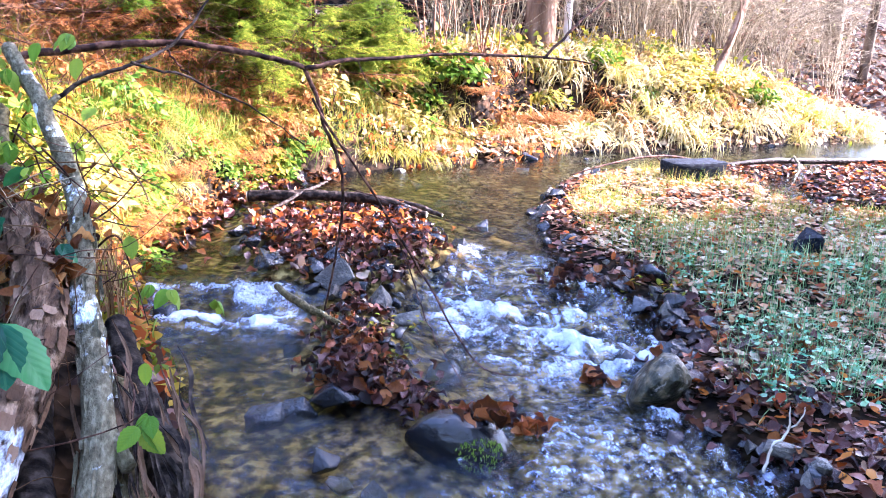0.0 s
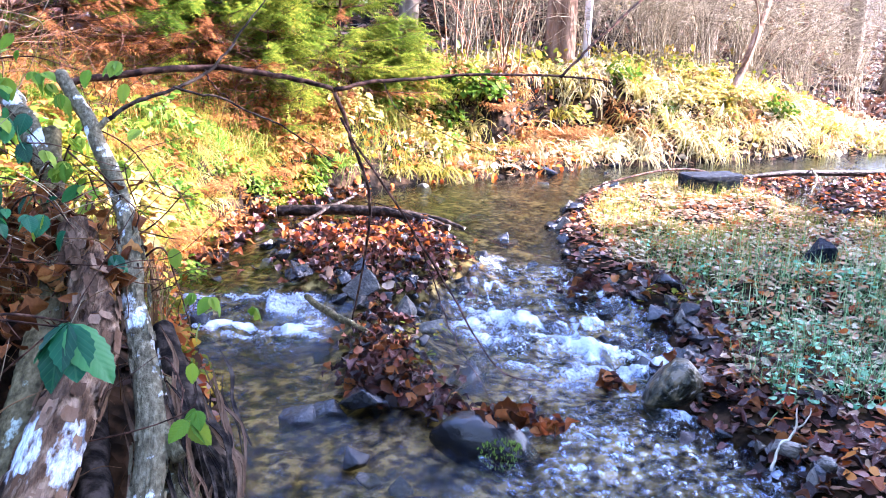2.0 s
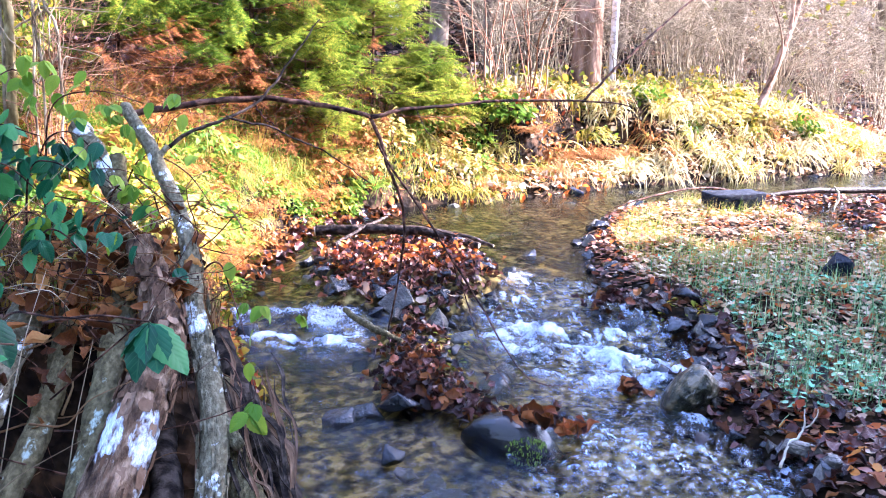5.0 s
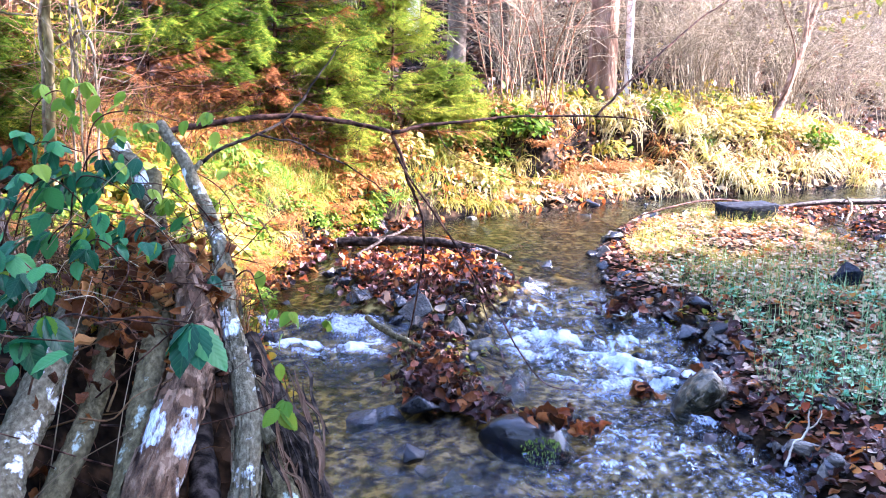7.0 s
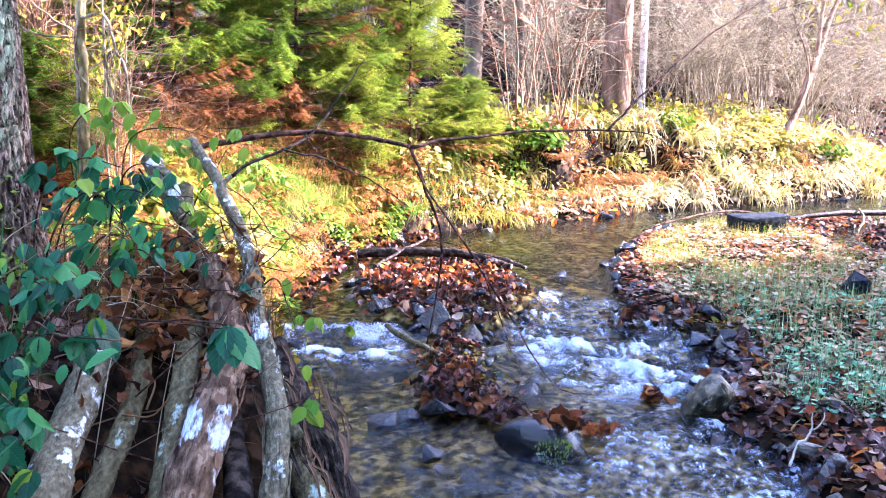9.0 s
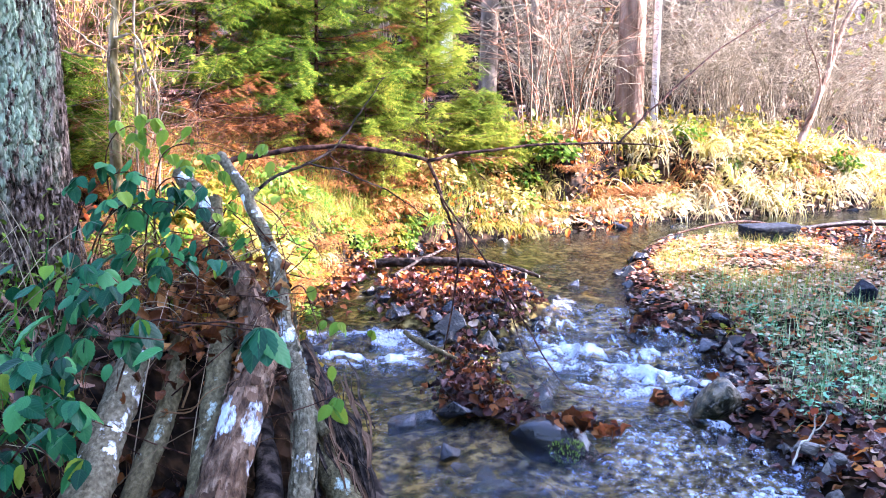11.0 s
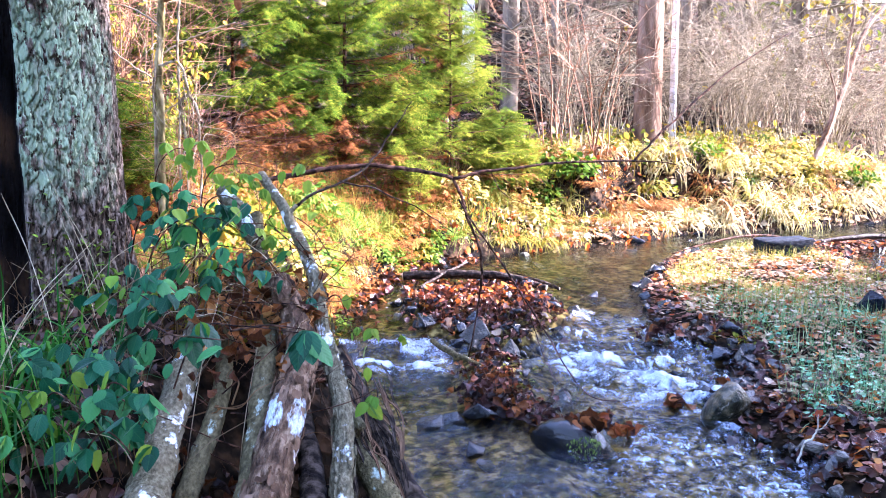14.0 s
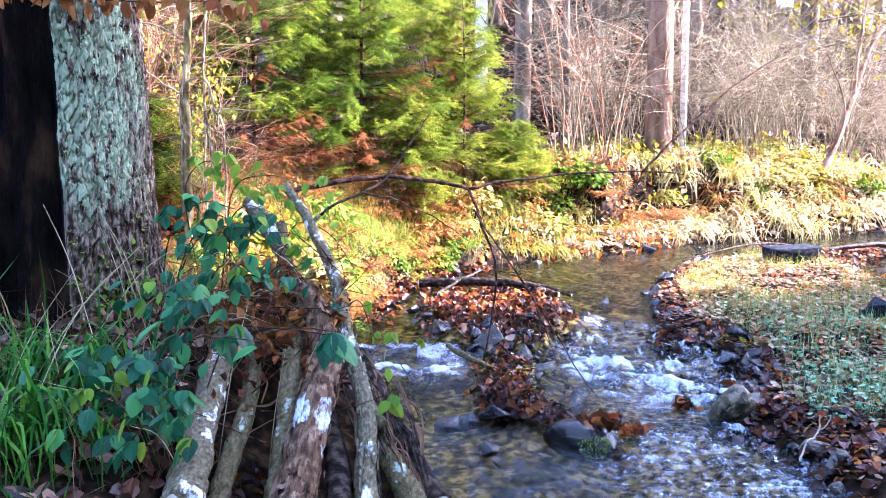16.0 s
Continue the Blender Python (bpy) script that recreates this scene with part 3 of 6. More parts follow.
def lay(x, y):
    """The ground's height at single places."""
    return height(np.atleast_1d(np.asarray(x, float)), np.atleast_1d(np.asarray(y, float)))


def spots(n, x0, x1, y0, y1, keep=None, r=rng):
    x, y = r.uniform(x0, x1, n), r.uniform(y0, y1, n)
    if keep is not None:
        k = keep(x, y)
        x, y = x[k], y[k]
    return x, y


def on_left(lo, hi):
    return lambda x, y: (off_line(x, y, EDGE_LEFT) > lo) & (off_line(x, y, EDGE_LEFT) < hi)


def on_right(lo, hi):
    return lambda x, y: (-off_line(x, y, EDGE_RIGHT) > lo) & (-off_line(x, y, EDGE_RIGHT) < hi)


# ---- stones ----
def stone_mesh(name, seed, mat, flat=0.6, sub=3, angular=0.35, boxy=0.0):
    """A broken stone: a ball cut by random planes, then roughened."""
    r = np.random.default_rng(seed)
    bm = bmesh.new()
    if sub < 4:
        for _ in range(12):
            p = Vector(r.normal(0, 1, 3)).normalized() * 0.5 * r.uniform(0.72, 1.05)
            bm.verts.new((p.x * 1.15, p.y * 0.88, p.z * flat * 1.15))
        bmesh.ops.convex_hull(bm, input=bm.verts)
        bmesh.ops.delete(bm, geom=[v for v in bm.verts if not v.link_faces], context="VERTS")
        bmesh.ops.dissolve_limit(bm, angle_limit=radians(10), verts=bm.verts, edges=bm.edges)
        bmesh.ops.bevel(bm, geom=list(bm.edges), offset=0.02, segments=1, affect="EDGES", profile=0.6)
        bmesh.ops.triangulate(bm, faces=bm.faces)
        bmesh.ops.subdivide_edges(bm, edges=[e for e in bm.edges if e.calc_length() > 0.16], cuts=1)
        bmesh.ops.triangulate(bm, faces=bm.faces)
        o = Vector((seed * 5.3, seed * 2.1, seed * 3.7))
        for v in bm.verts:
            v.co *= 1 + 0.09 * noise.noise(v.co * 5 + o) + 0.05 * noise.noise(v.co * 13 + o)
        me = bpy.data.meshes.new(name)
        bm.to_mesh(me)
        bm.free()
        me.materials.append(mat)
        me.polygons.foreach_set("use_smooth", np.ones(len(me.polygons), dtype=bool))
        me.set_sharp_from_angle(angle=radians(22))
        return me
    bmesh.ops.create_icosphere(bm, subdivisions=sub, radius=0.5)
    planes = []
    for _ in range(9):
        n = Vector(r.normal(0, 1, 3)).normalized()
        planes.append((n, r.uniform(0.20, 0.42)))
    o = Vector((seed * 7.3, seed * 3.1, seed * 1.7))
    for v in bm.verts:
        p = v.co.copy()
        if boxy:
            p = Vector([math.copysign(0.5 * (abs(2 * c)) ** (1 - boxy), c) for c in p])
        for n, d in planes:
            e = p.dot(n) - d
            if e > 0:
                p -= n * e * min(1.0, angular * 2.2)
        p *= 1 + 0.07 * noise.noise(p * 4 + o) + 0.03 * noise.noise(p * 11 + o)
        p.z *= flat
        v.co = p
    me = bpy.data.meshes.new(name)
    bm.to_mesh(me)
    bm.free()
    me.materials.append(mat)
    me.polygons.foreach_set("use_smooth", np.ones(len(me.polygons), dtype=bool))
    me.set_sharp_from_angle(angle=radians(28))
    return me


STONES = [stone_mesh("stone", k, M["stone"], 0.55 + 0.1 * (k % 4), 3, 0.45) for k in range(8)]
WET = [stone_mesh("wet_stone", k + 9, M["stone_wet"], 0.5 + 0.1 * (k % 4), 3, 0.45) for k in range(8)]


def put_stone(x, y, size, k=0, wet=False, sink=0.35, squash=(1, 1, 1), yaw=0.0, name="stone", label="", group="stones of the stream", mesh=None, tilt=None):
    me = mesh or (WET if wet else STONES)[k % 8]
    ob = new(name, me)
    ob.location = (x, y, float(lay(x, y)[0]) + size * squash[2] * 0.30 * (1 - 1.5 * sink))
    ob.scale = (size * squash[0], size * squash[1], size * squash[2])
    ob.rotation_euler = (0.25 * math.sin(k * 3.7), 0.25 * math.cos(k * 2.3), yaw)
    return tagged(ob, label or ("wet dark grey stone lying in the stream" if wet else "grey stone among wet leaves by the stream"), "stone", group)


boulder = put_stone(1.68, 3.72, 0.32, yaw=0.4, squash=(0.95, 0.85, 1.1), mesh=stone_mesh("boulder", 31, M["stone_big"], 0.95, 4, 0.3), name="boulder",
                    label="rounded mottled olive-grey boulder at the water's edge", sink=0.2)
mossy = put_stone(0.80, 3.39, 0.46, yaw=0.2, squash=(1.15, 0.72, 0.82), mesh=stone_mesh("mossy_stone", 40, M["stone_wet"], 0.7, 4, 0.35), name="mossy_stone",
                  label="wet bluish stone with a moss cushion in midstream", sink=0.2)
g = Geo()
for k in range(260):
    a, q = rng.uniform(0, 6.28), rng.uniform(0, 1) ** 0.5
    p = np.array([(0.80 + 0.09 * q * math.cos(a), 3.30 + 0.07 * q * math.sin(a), 0.245 - 0.04 * q - 0.12 * max(0, -q * math.sin(a)) * 0.5)])
    scatter(g, BLADE, p, turn([rng.uniform(0, 6)], [rng.normal(0, 0.5)]), np.array([[0.006, 0.012, rng.uniform(0.008, 0.02)]]))
whole("moss_cushion", g, M["moss"], "bright green moss cushion on a wet stone", "moss")
def slab_mesh(seed):
    """A squared flat-topped block with worn edges."""
    bm = bmesh.new()
    bmesh.ops.create_cube(bm, size=1.0)
    bmesh.ops.bevel(bm, geom=list(bm.edges), offset=0.09, segments=2, affect="EDGES", profile=0.6)
    bmesh.ops.subdivide_edges(bm, edges=bm.edges, cuts=3, use_grid_fill=True)
    for v in bm.verts:
        v.co.x += 0.10 * v.co.z * (1 if v.co.x > 0 else -0.6)
        v.co *= 1 + 0.08 * noise.noise(v.co * 2.2 + Vector((seed, 0, 0))) + 0.04 * noise.noise(v.co * 7)
    me = bpy.data.meshes.new("stone_block")
    bm.to_mesh(me)
    bm.free()
    me.materials.append(M["stone_shade"])
    me.polygons.foreach_set("use_smooth", np.ones(len(me.polygons), dtype=bool))
    me.set_sharp_from_angle(angle=radians(30))
    return me


far_block = put_stone(3.62, 7.38, 0.46, yaw=0.12, squash=(1.05, 0.6, 0.44), mesh=slab_mesh(5), name="stone_block",
                      label="flat-topped block of stone on the gravel bar, coloured dark as in shade", sink=0.0)
far_block.rotation_euler = (0.02, -0.03, 0.10)
put_stone(3.30, 5.18, 0.24, 2, True, yaw=1, mesh=stone_mesh("pointed", 61, M["stone_shade"], 0.9, 3), label="dark pointed stone on the grassy bar", sink=0.1)
put_stone(1.40, 7.05, 0.34, 1, True, squash=(1.3, .6, .4), label="flat dark stone in the shallow pool", sink=0)
put_stone(1.45, 6.19, 0.20, 3, True, sink=0)
put_stone(1.55, 6.25, 0.13, 4, sink=0)
put_stone(0.80, 4.07, 0.22, 3, True, yaw=0.6)
put_stone(0.90, 4.25, 0.18, 2, True, yaw=1.6)
put_stone(0.25, 3.30, 0.15, 1, True, sink=-0.7, label="small blue-grey stone in the near water")
put_stone(0.30, 3.17, 0.13, 5, False, sink=-0.5)
put_stone(0.44, 3.02, 0.18, 2, True, squash=(1.4, .8, .55), sink=-0.3)
put_stone(0.05, 3.66, 0.20, 4, True, sink=-0.2)
put_stone(0.16, 3.72, 0.18, 2, True, sink=-0.2)
put_stone(0.30, 3.74, 0.24, 0, True, sink=-0.3)
put_stone(0.62, 4.78, 0.27, 1, False, squash=(1, .8, 1.0), yaw=0.7, sink=0.1, label="pale angular grey stone on the leafy islet")
put_stone(0.72, 4.62, 0.20, 4, False, yaw=0.2, sink=0.1)
put_stone(0.40, 5.02, 0.25, 3, False, squash=(1, .8, .9), sink=0.1)
put_stone(1.93, 3.12, 0.26, 0, False, squash=(1.2, .7, .5), sink=0.1, label="flat pale grey stone half under leaves")
put_stone(2.0, 4.62, 0.24, 1, True, squash=(1.2, .7, .7), sink=0.1)
put_stone(2.12, 4.52, 0.18, 5, True, sink=0.1)
for x, y, q in ((1.62, 4.92, 0.26), (1.78, 4.80, 0.30), (1.95, 4.86, 0.24), (2.14, 4.84, 0.26), (2.10, 4.42, 0.24), (2.06, 4.22, 0.22), (2.2, 4.3, 0.2), (1.72, 5.1, 0.2), (1.5, 5.05, 0.16)):
    put_stone(x, y, q * 0.75, int(q * 100), True, squash=(1.2, 0.85, 0.75), yaw=9 * q, sink=0.0, label="dark wet stone at the edge of the leafy bar")
for k in range(70):          # along the bar's edge
    t = k / 70
    x = np.interp(t, np.linspace(0, 1, 9), [1.85, 1.82, 1.64, 1.98, 1.92, 1.70, 1.92, 2.5, 3.6]) + rng.uniform(-0.05, 0.16)
    y = np.interp(t, np.linspace(0, 1, 9), [2.8, 3.2, 3.65, 4.4, 4.95, 5.3, 6.5, 7.6, 8.2]) + rng.uniform(-0.1, 0.1)
    put_stone(x, y, rng.uniform(0.05, 0.17), k, k % 3 != 0, yaw=rng.uniform(0, 6))
for k in range(80):          # round the islet
    a = rng.uniform(0, 6.28)
    put_stone(0.46 + 0.68 * math.cos(a) * rng.uniform(0.6, 1.1), 5.72 + 0.78 * math.sin(a) * rng.uniform(0.6, 1.1), rng.uniform(0.05, 0.16), k, k % 4 != 0, yaw=a)
for k in range(44):          # the islet's tail
    t = rng.uniform(0, 1)
    put_stone(0.30 + 0.35 * t + rng.uniform(-0.22, 0.25), 3.65 + 1.35 * t, rng.uniform(0.04, 0.13), k, k % 5 > 0, yaw=k)
for k in range(30):          # foot of the far bank
    t = rng.uniform(0, 1)
    x = np.interp(t, [0, .25, .5, .75, 1], [-0.4, 0.3, 1.6, 3.3, 6])
    y = np.interp(t, [0, .25, .5, .75, 1], [6.7, 7.6, 8.25, 9.1, 9.85])
    put_stone(x + rng.uniform(-.2, .2), y + rng.uniform(-0.35, 0.12), rng.uniform(0.05, 0.24), k, k % 3 != 0, yaw=k, label="grey stone at the foot of the bank")
for k in range(16):          # in the falls
    x = rng.uniform(1.1, 1.95)
    put_stone(x, float(fall_line(x)) + rng.uniform(-0.35, 0.15), rng.uniform(0.10, 0.22), k, True, yaw=k, sink=0.3)
for k in range(8):
    x = rng.uniform(-0.6, 0.1)
    put_stone(x, float(fall_line(x)) + rng.uniform(-0.25, 0.25), rng.uniform(0.10, 0.2), k, True, yaw=k, sink=-0.3)
for k in range(30):          # loose stones of the bed and the back channel
    x, y = (rng.uniform(0.0, 1.8), rng.uniform(2.6, 8.0)) if k % 2 else (rng.uniform(3.9, 6.0), rng.uniform(6.6, 8.4))
    put_stone(x, y, rng.uniform(0.05, 0.14), k, True, yaw=k, sink=0.2)

# ---- great tree on the bank ----
oak = thing("oak_tree", "thick old tree with ridged lichen-grey bark and a near-black side", "tree", at=(-2.14, 3.88, 0.74))


def plates(u, v, wrap):
    """Cracked-bark cells: distance to the nearest crack, and a value for each plate."""
    u, v = u, v + 0.5 * (np.floor(u) % 2)
    iu, iv = np.floor(u).astype(int), np.floor(v).astype(int)
    h = np.random.default_rng(5).uniform(0, 1, (3, 256, 256))
    d1, d2, val = np.full(u.shape, 9.0), np.full(u.shape, 9.0), np.zeros(u.shape)
    for du in (-1, 0, 1):
        for dv in (-1, 0, 1):
            a, b = (iu + du) % wrap, (iv + dv) % 256
            d = np.hypot(iu + du + 0.15 + 0.7 * h[0][a, b] - u, iv + dv + 0.1 + 0.8 * h[1][a, b] - v)
            near = d < d1
            d2 = np.where(near, d1, np.minimum(d2, d))
            val = np.where(near, h[2][a, b], val)
            d1 = np.minimum(d1, d)
    return d2 - d1, val


def oak_trunk(recessed):
    """Ridged trunk; the near-black, set-back hollow is the side turned to the upstream-left."""
    n, seg = 340, 620
    z = np.concatenate([np.linspace(-0.3, 2.6, n - 20), np.linspace(2.65, 4.6, 20)])
    a = np.radians(190 + np.interp(np.linspace(0, 1, seg, endpoint=False), [0, 0.82, 1], [0, 210, 360]))
    A, Z = np.meshgrid(a, z)
    flare = 0.11 * np.exp(-np.maximum(Z, 0) / 0.25) * (1 + 0.5 * np.sin(A * 5 + 1))
    warp = fbm(A * 6, Z * 3.0, 4, 3)
    fray = fbm(A * 34, Z * 22, 41, 3)
    gap, tone = plates(A * 105 / (2 * np.pi) + 1.3 * warp + 0.45 * fray, Z / 0.075 + 0.8 * warp + 0.35 * fray, 105)
    gap2, tone2 = plates(A * 190 / (2 * np.pi) + warp, Z / 0.06 + warp, 190)
    groove = 0.030 * (1 - step(0.0, 0.17, gap)) + 0.006 * fray + 0.007 * (1 - step(0.0, 0.15, gap2)) - 0.007 * tone - 0.003 * tone2
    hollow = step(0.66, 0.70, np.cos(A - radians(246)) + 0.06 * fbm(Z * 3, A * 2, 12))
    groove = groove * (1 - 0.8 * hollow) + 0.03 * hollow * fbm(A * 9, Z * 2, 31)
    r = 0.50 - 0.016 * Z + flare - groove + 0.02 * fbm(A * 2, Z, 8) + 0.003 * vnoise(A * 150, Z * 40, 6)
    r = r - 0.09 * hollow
    v = np.stack([r * np.cos(A), r * np.sin(A), Z], -1).reshape(-1, 3)
    i, j = np.arange(n - 1)[:, None] * seg, np.arange(seg)[None, :]
    k = (j + 1) % seg
    f = np.stack([i + j, i + k, i + seg + k, i + seg + j], -1).reshape(-1, 4)
    inside = (hollow[:-1] > 0.5).ravel()
    g = Geo()
    g.add(v, f[inside] if recessed else f[~inside])
    cover = step(-0.35, 0.25, np.cos(A - radians(285)) - 0.50 + 0.5 * fbm(A * 5, Z * 3, 21)) * step(0.55, 1.0, Z + 0.35 * fbm(A * 6, Z * 5, 22)) * (0.55 + 0.6 * tone)
    return g, np.clip(cover, 0, 1).ravel()


bark_geo, lichen = oak_trunk(False)
trunk = part("trunk", bark_geo, M["bark_oak"], oak)
trunk.data.attributes.new("lichen", "FLOAT", "POINT").data.foreach_set("value", lichen.astype(np.float32))
part("charred_hollow", oak_trunk(True)[0], M["hollow_dark"], oak, "near-black recessed hollow in the bark")
g = Geo()
for k in range(420):
    a, z = rng.uniform(5.15, 6.1), abs(rng.normal(0, 0.20))
    q = 0.505 + 0.10 * math.exp(-z / 0.25)
    p = np.array([(q * math.cos(a), q * math.sin(a), z)])
    scatter(g, STARS[k % 4], p, turn([rng.uniform(0, 6)], [rng.uniform(-1, 1)]), [rng.uniform(0.02, 0.06)])
tagged(part("moss", g, M["moss"], oak, "yellow-green moss at the foot of the trunk"), kind="stuff")


# ---- log pile leaning on the bank ----
def log(pts, radii, mat, label, name="log", seed=0, bits=None, seg=18, ends="wood_pale"):
    ob = thing(name, label, "log", "heap of cut logs on the bank")
    q = smooth_path(pts, 130)
    q = q + 0.010 * np.stack([fbm(np.arange(130) * 0.09, np.full(130, 2.0 + c), seed * 5 + c, 3) for c in range(3)], 1)
    g = tube(Geo(), q, radii, 26, 0.075, seed=seed)
    part("bark", g, mat, ob)
    for end, d in ((0, -1), (-1, 1)):
        p = np.asarray(pts, float)
        e = p[end]
        dirn = (p[0] - p[1]) if end == 0 else (p[-1] - p[-2])
        dirn /= np.linalg.norm(dirn)
        r = radii[0] if end == 0 else radii[-1]
        g = tube(Geo(), [e, e + dirn * 0.004], [r * 0.86, r * 0.84], seg)
        part("cut_end", g, M[ends], ob, "cut end of the log")
    for q, (a, b, rr) in enumerate(bits or ()):
        part("branch_stub", tube(Geo(), smooth_path([a, b], 5), [rr, rr * 0.7], 8, 0.1), mat, ob)
    return ob


log([(-0.93, 1.8, 0.56), (-0.97, 2.07, 0.57), (-1.04, 2.63, 0.66), (-1.09, 3.39, 0.86)], [0.075, 0.068, 0.060], M["bark_pale"], "smooth grey-brown log with white lichen patches", seed=1)
log([(-0.56, 1.8, 0.50), (-0.58, 2.13, 0.54), (-0.56, 2.64, 0.70), (-0.56, 2.96, 0.83), (-0.71, 3.45, 1.02)], [0.076, 0.078, 0.072, 0.062], M["bark_peel"], "thick log with peeling brown bark and pale lichen", seed=2)
log([(-0.63, 1.94, 0.46), (-0.66, 2.25, 0.51), (-0.70, 2.76, 0.69), (-0.76, 3.40, 0.92)], [0.054, 0.050, 0.046], M["bark_mid"], "slender greenish-brown log wedged in the heap", seed=3)
log([(-0.31, 2.0, 0.36), (-0.33, 2.3, 0.45), (-0.36, 2.69, 0.62), (-0.47, 3.14, 0.83), (-0.58, 3.55, 1.09), (-0.73, 3.82, 1.33), (-0.90, 4.10, 1.53)],
    [0.044, 0.043, 0.040, 0.035, 0.030, 0.026], M["bark_pale"], "crooked slim trunk with pale scaly bark and lichen", seed=4,
    bits=[((-0.72, 3.81, 1.33), (-0.68, 3.84, 1.38), 0.016), ((-0.36, 2.72, 0.64), (-0.27, 2.60, 0.57), 0.030)])
log([(-0.04, 2.42, 0.28), (-0.11, 2.53, 0.35), (-0.23, 2.85, 0.48), (-0.31, 3.04, 0.58), (-0.42, 3.28, 0.71)], [0.06, 0.056, 0.048, 0.036], M["bark_dark"], "dark log with long strips of loose bark", seed=5)
log([(-0.11, 2.25, 0.31), (-0.19, 2.41, 0.39), (-0.30, 2.67, 0.48), (-0.38, 2.99, 0.62)], [0.058, 0.054, 0.048], M["bark_mid"], "mossy brown log deep in the heap", seed=6)
log([(-0.90, 2.0, 0.38), (-0.90, 2.36, 0.47), (-0.90, 2.88, 0.65), (-1.0, 3.51, 0.85)], [0.042, 0.042, 0.036], M["bark_mid"], "thin brown log under the heap", seed=7)
log([(-0.42, 2.05, 0.33), (-0.45, 2.36, 0.42), (-0.58, 2.99, 0.60)], [0.054, 0.05, 0.042], M["bark_dark"], "dark rotting log at the bottom of the heap", seed=8)
log([(-0.88, 3.76, 1.18), (-1.0, 3.96, 1.31), (-1.14, 4.2, 1.43)], [0.044, 0.048, 0.046], M["bark_pale"], "short pale sunlit log with lichen", seed=9)
log([(-0.76, 3.42, 0.90), (-0.83, 3.6, 1.06), (-0.92, 3.95, 1.30)], [0.044, 0.042, 0.038], M["bark_mid"], "brown log leaning behind the heap", seed=10)
log([(-0.12, 6.40, 0.54), (0.4, 6.30, 0.57), (0.75, 6.18, 0.56), (1.05, 6.02, 0.50)], [0.038, 0.036, 0.024], M["wet_wood"], "wet dark driftwood log across the leafy islet", name="driftwood_log", seed=11)
log([(0.25, 6.55, 0.50), (0.62, 6.5, 0.54), (1.0, 6.36, 0.50), (1.2, 6.25, 0.45)], [0.016, 0.022, 0.014], M["wet_wood"], "thin dark wet stick beside the driftwood log", name="driftwood_log", seed=15)
log([(0.02, 6.1, 0.50), (0.3, 6.38, 0.60), (0.42, 6.55, 0.62)], [0.012, 0.014, 0.008], M["wet_wood"], "short dark stick lying across the driftwood", name="stick", seed=16, ends="wet_wood")
log([(0.08, 4.85, 0.36), (0.2, 4.62, 0.34), (0.37, 4.38, 0.32)], [0.016, 0.02, 0.014], M["bark_mid"], "pale barkless stick washed against the islet", name="stick", seed=12)
log([(4.1, 7.9, 0.60), (4.8, 8.05, 0.64), (5.5, 8.2, 0.63), (6.4, 8.3, 0.64)], [0.022, 0.030, 0.034], M["wet_wood"], "dark driftwood log lying on the gravel", name="driftwood_log", seed=13)
log([(4.75, 7.6, 0.50), (4.95, 7.85, 0.62), (5.05, 8.1, 0.68)], [0.010, 0.013, 0.008], M["bark_pale"], "pale stick leaning on driftwood", name="stick", seed=14)
low = thing("low_branch", "thin dead branch arching low over the far water", "branch")
part("main_stem", tube(Geo(), smooth_path([(2.55, 7.5, 0.55), (2.9, 7.6, 0.63), (3.38, 7.83, 0.68), (3.8, 8.0, 0.66), (4.25, 8.12, 0.54)], 26), [0.006, 0.011, 0.014], 6, 0.1), M["twig"], low)
part("twig", tube(Geo(), smooth_path([(3.5, 7.87, 0.68), (3.55, 7.8, 0.60), (3.62, 7.7, 0.48)], 8), [0.008, 0.004], 5, 0.1), M["twig"], low)
def flakes(log_ob, pts, radius, n, seed, mat):
    r = np.random.default_rng(seed)
    q = smooth_path(pts, 120)
    g = Geo()
    for k in range(n):
        i = int(r.integers(5, 112))
        d = q[i + 4] - q[i]
        d /= np.linalg.norm(d)
        side_ = np.cross(d, (0, 0, 1.0))
        side_ /= np.linalg.norm(side_)
        up_ = np.cross(side_, d)
        a0, w, ln = r.uniform(-0.4, 3.3), r.uniform(0.2, 0.55), r.uniform(0.03, 0.10)
        v, lift = [], r.uniform(0.002, 0.012)
        for t in np.linspace(-0.5, 0.5, 5):
            for e in np.linspace(-0.5, 0.5, 4):
                rr = radius + 0.003 + lift * abs(e) * 2 + r.uniform(0, 0.002)
                a = a0 + w * e * (1 - abs(t) * r.uniform(0.3, 0.9))
                v.append(q[i] + d * ln * t + rr * (math.cos(a) * side_ + math.sin(a) * up_))
        f = [(x_ * 4 + y_, x_ * 4 + y_ + 1, x_ * 4 + y_ + 5, x_ * 4 + y_ + 4) for x_ in range(4) for y_ in range(3)]
        g.add(np.array(v), f)
    tagged(part("loose_bark", g, M[mat], log_ob, "curling flakes of loose bark"), kind="stuff")


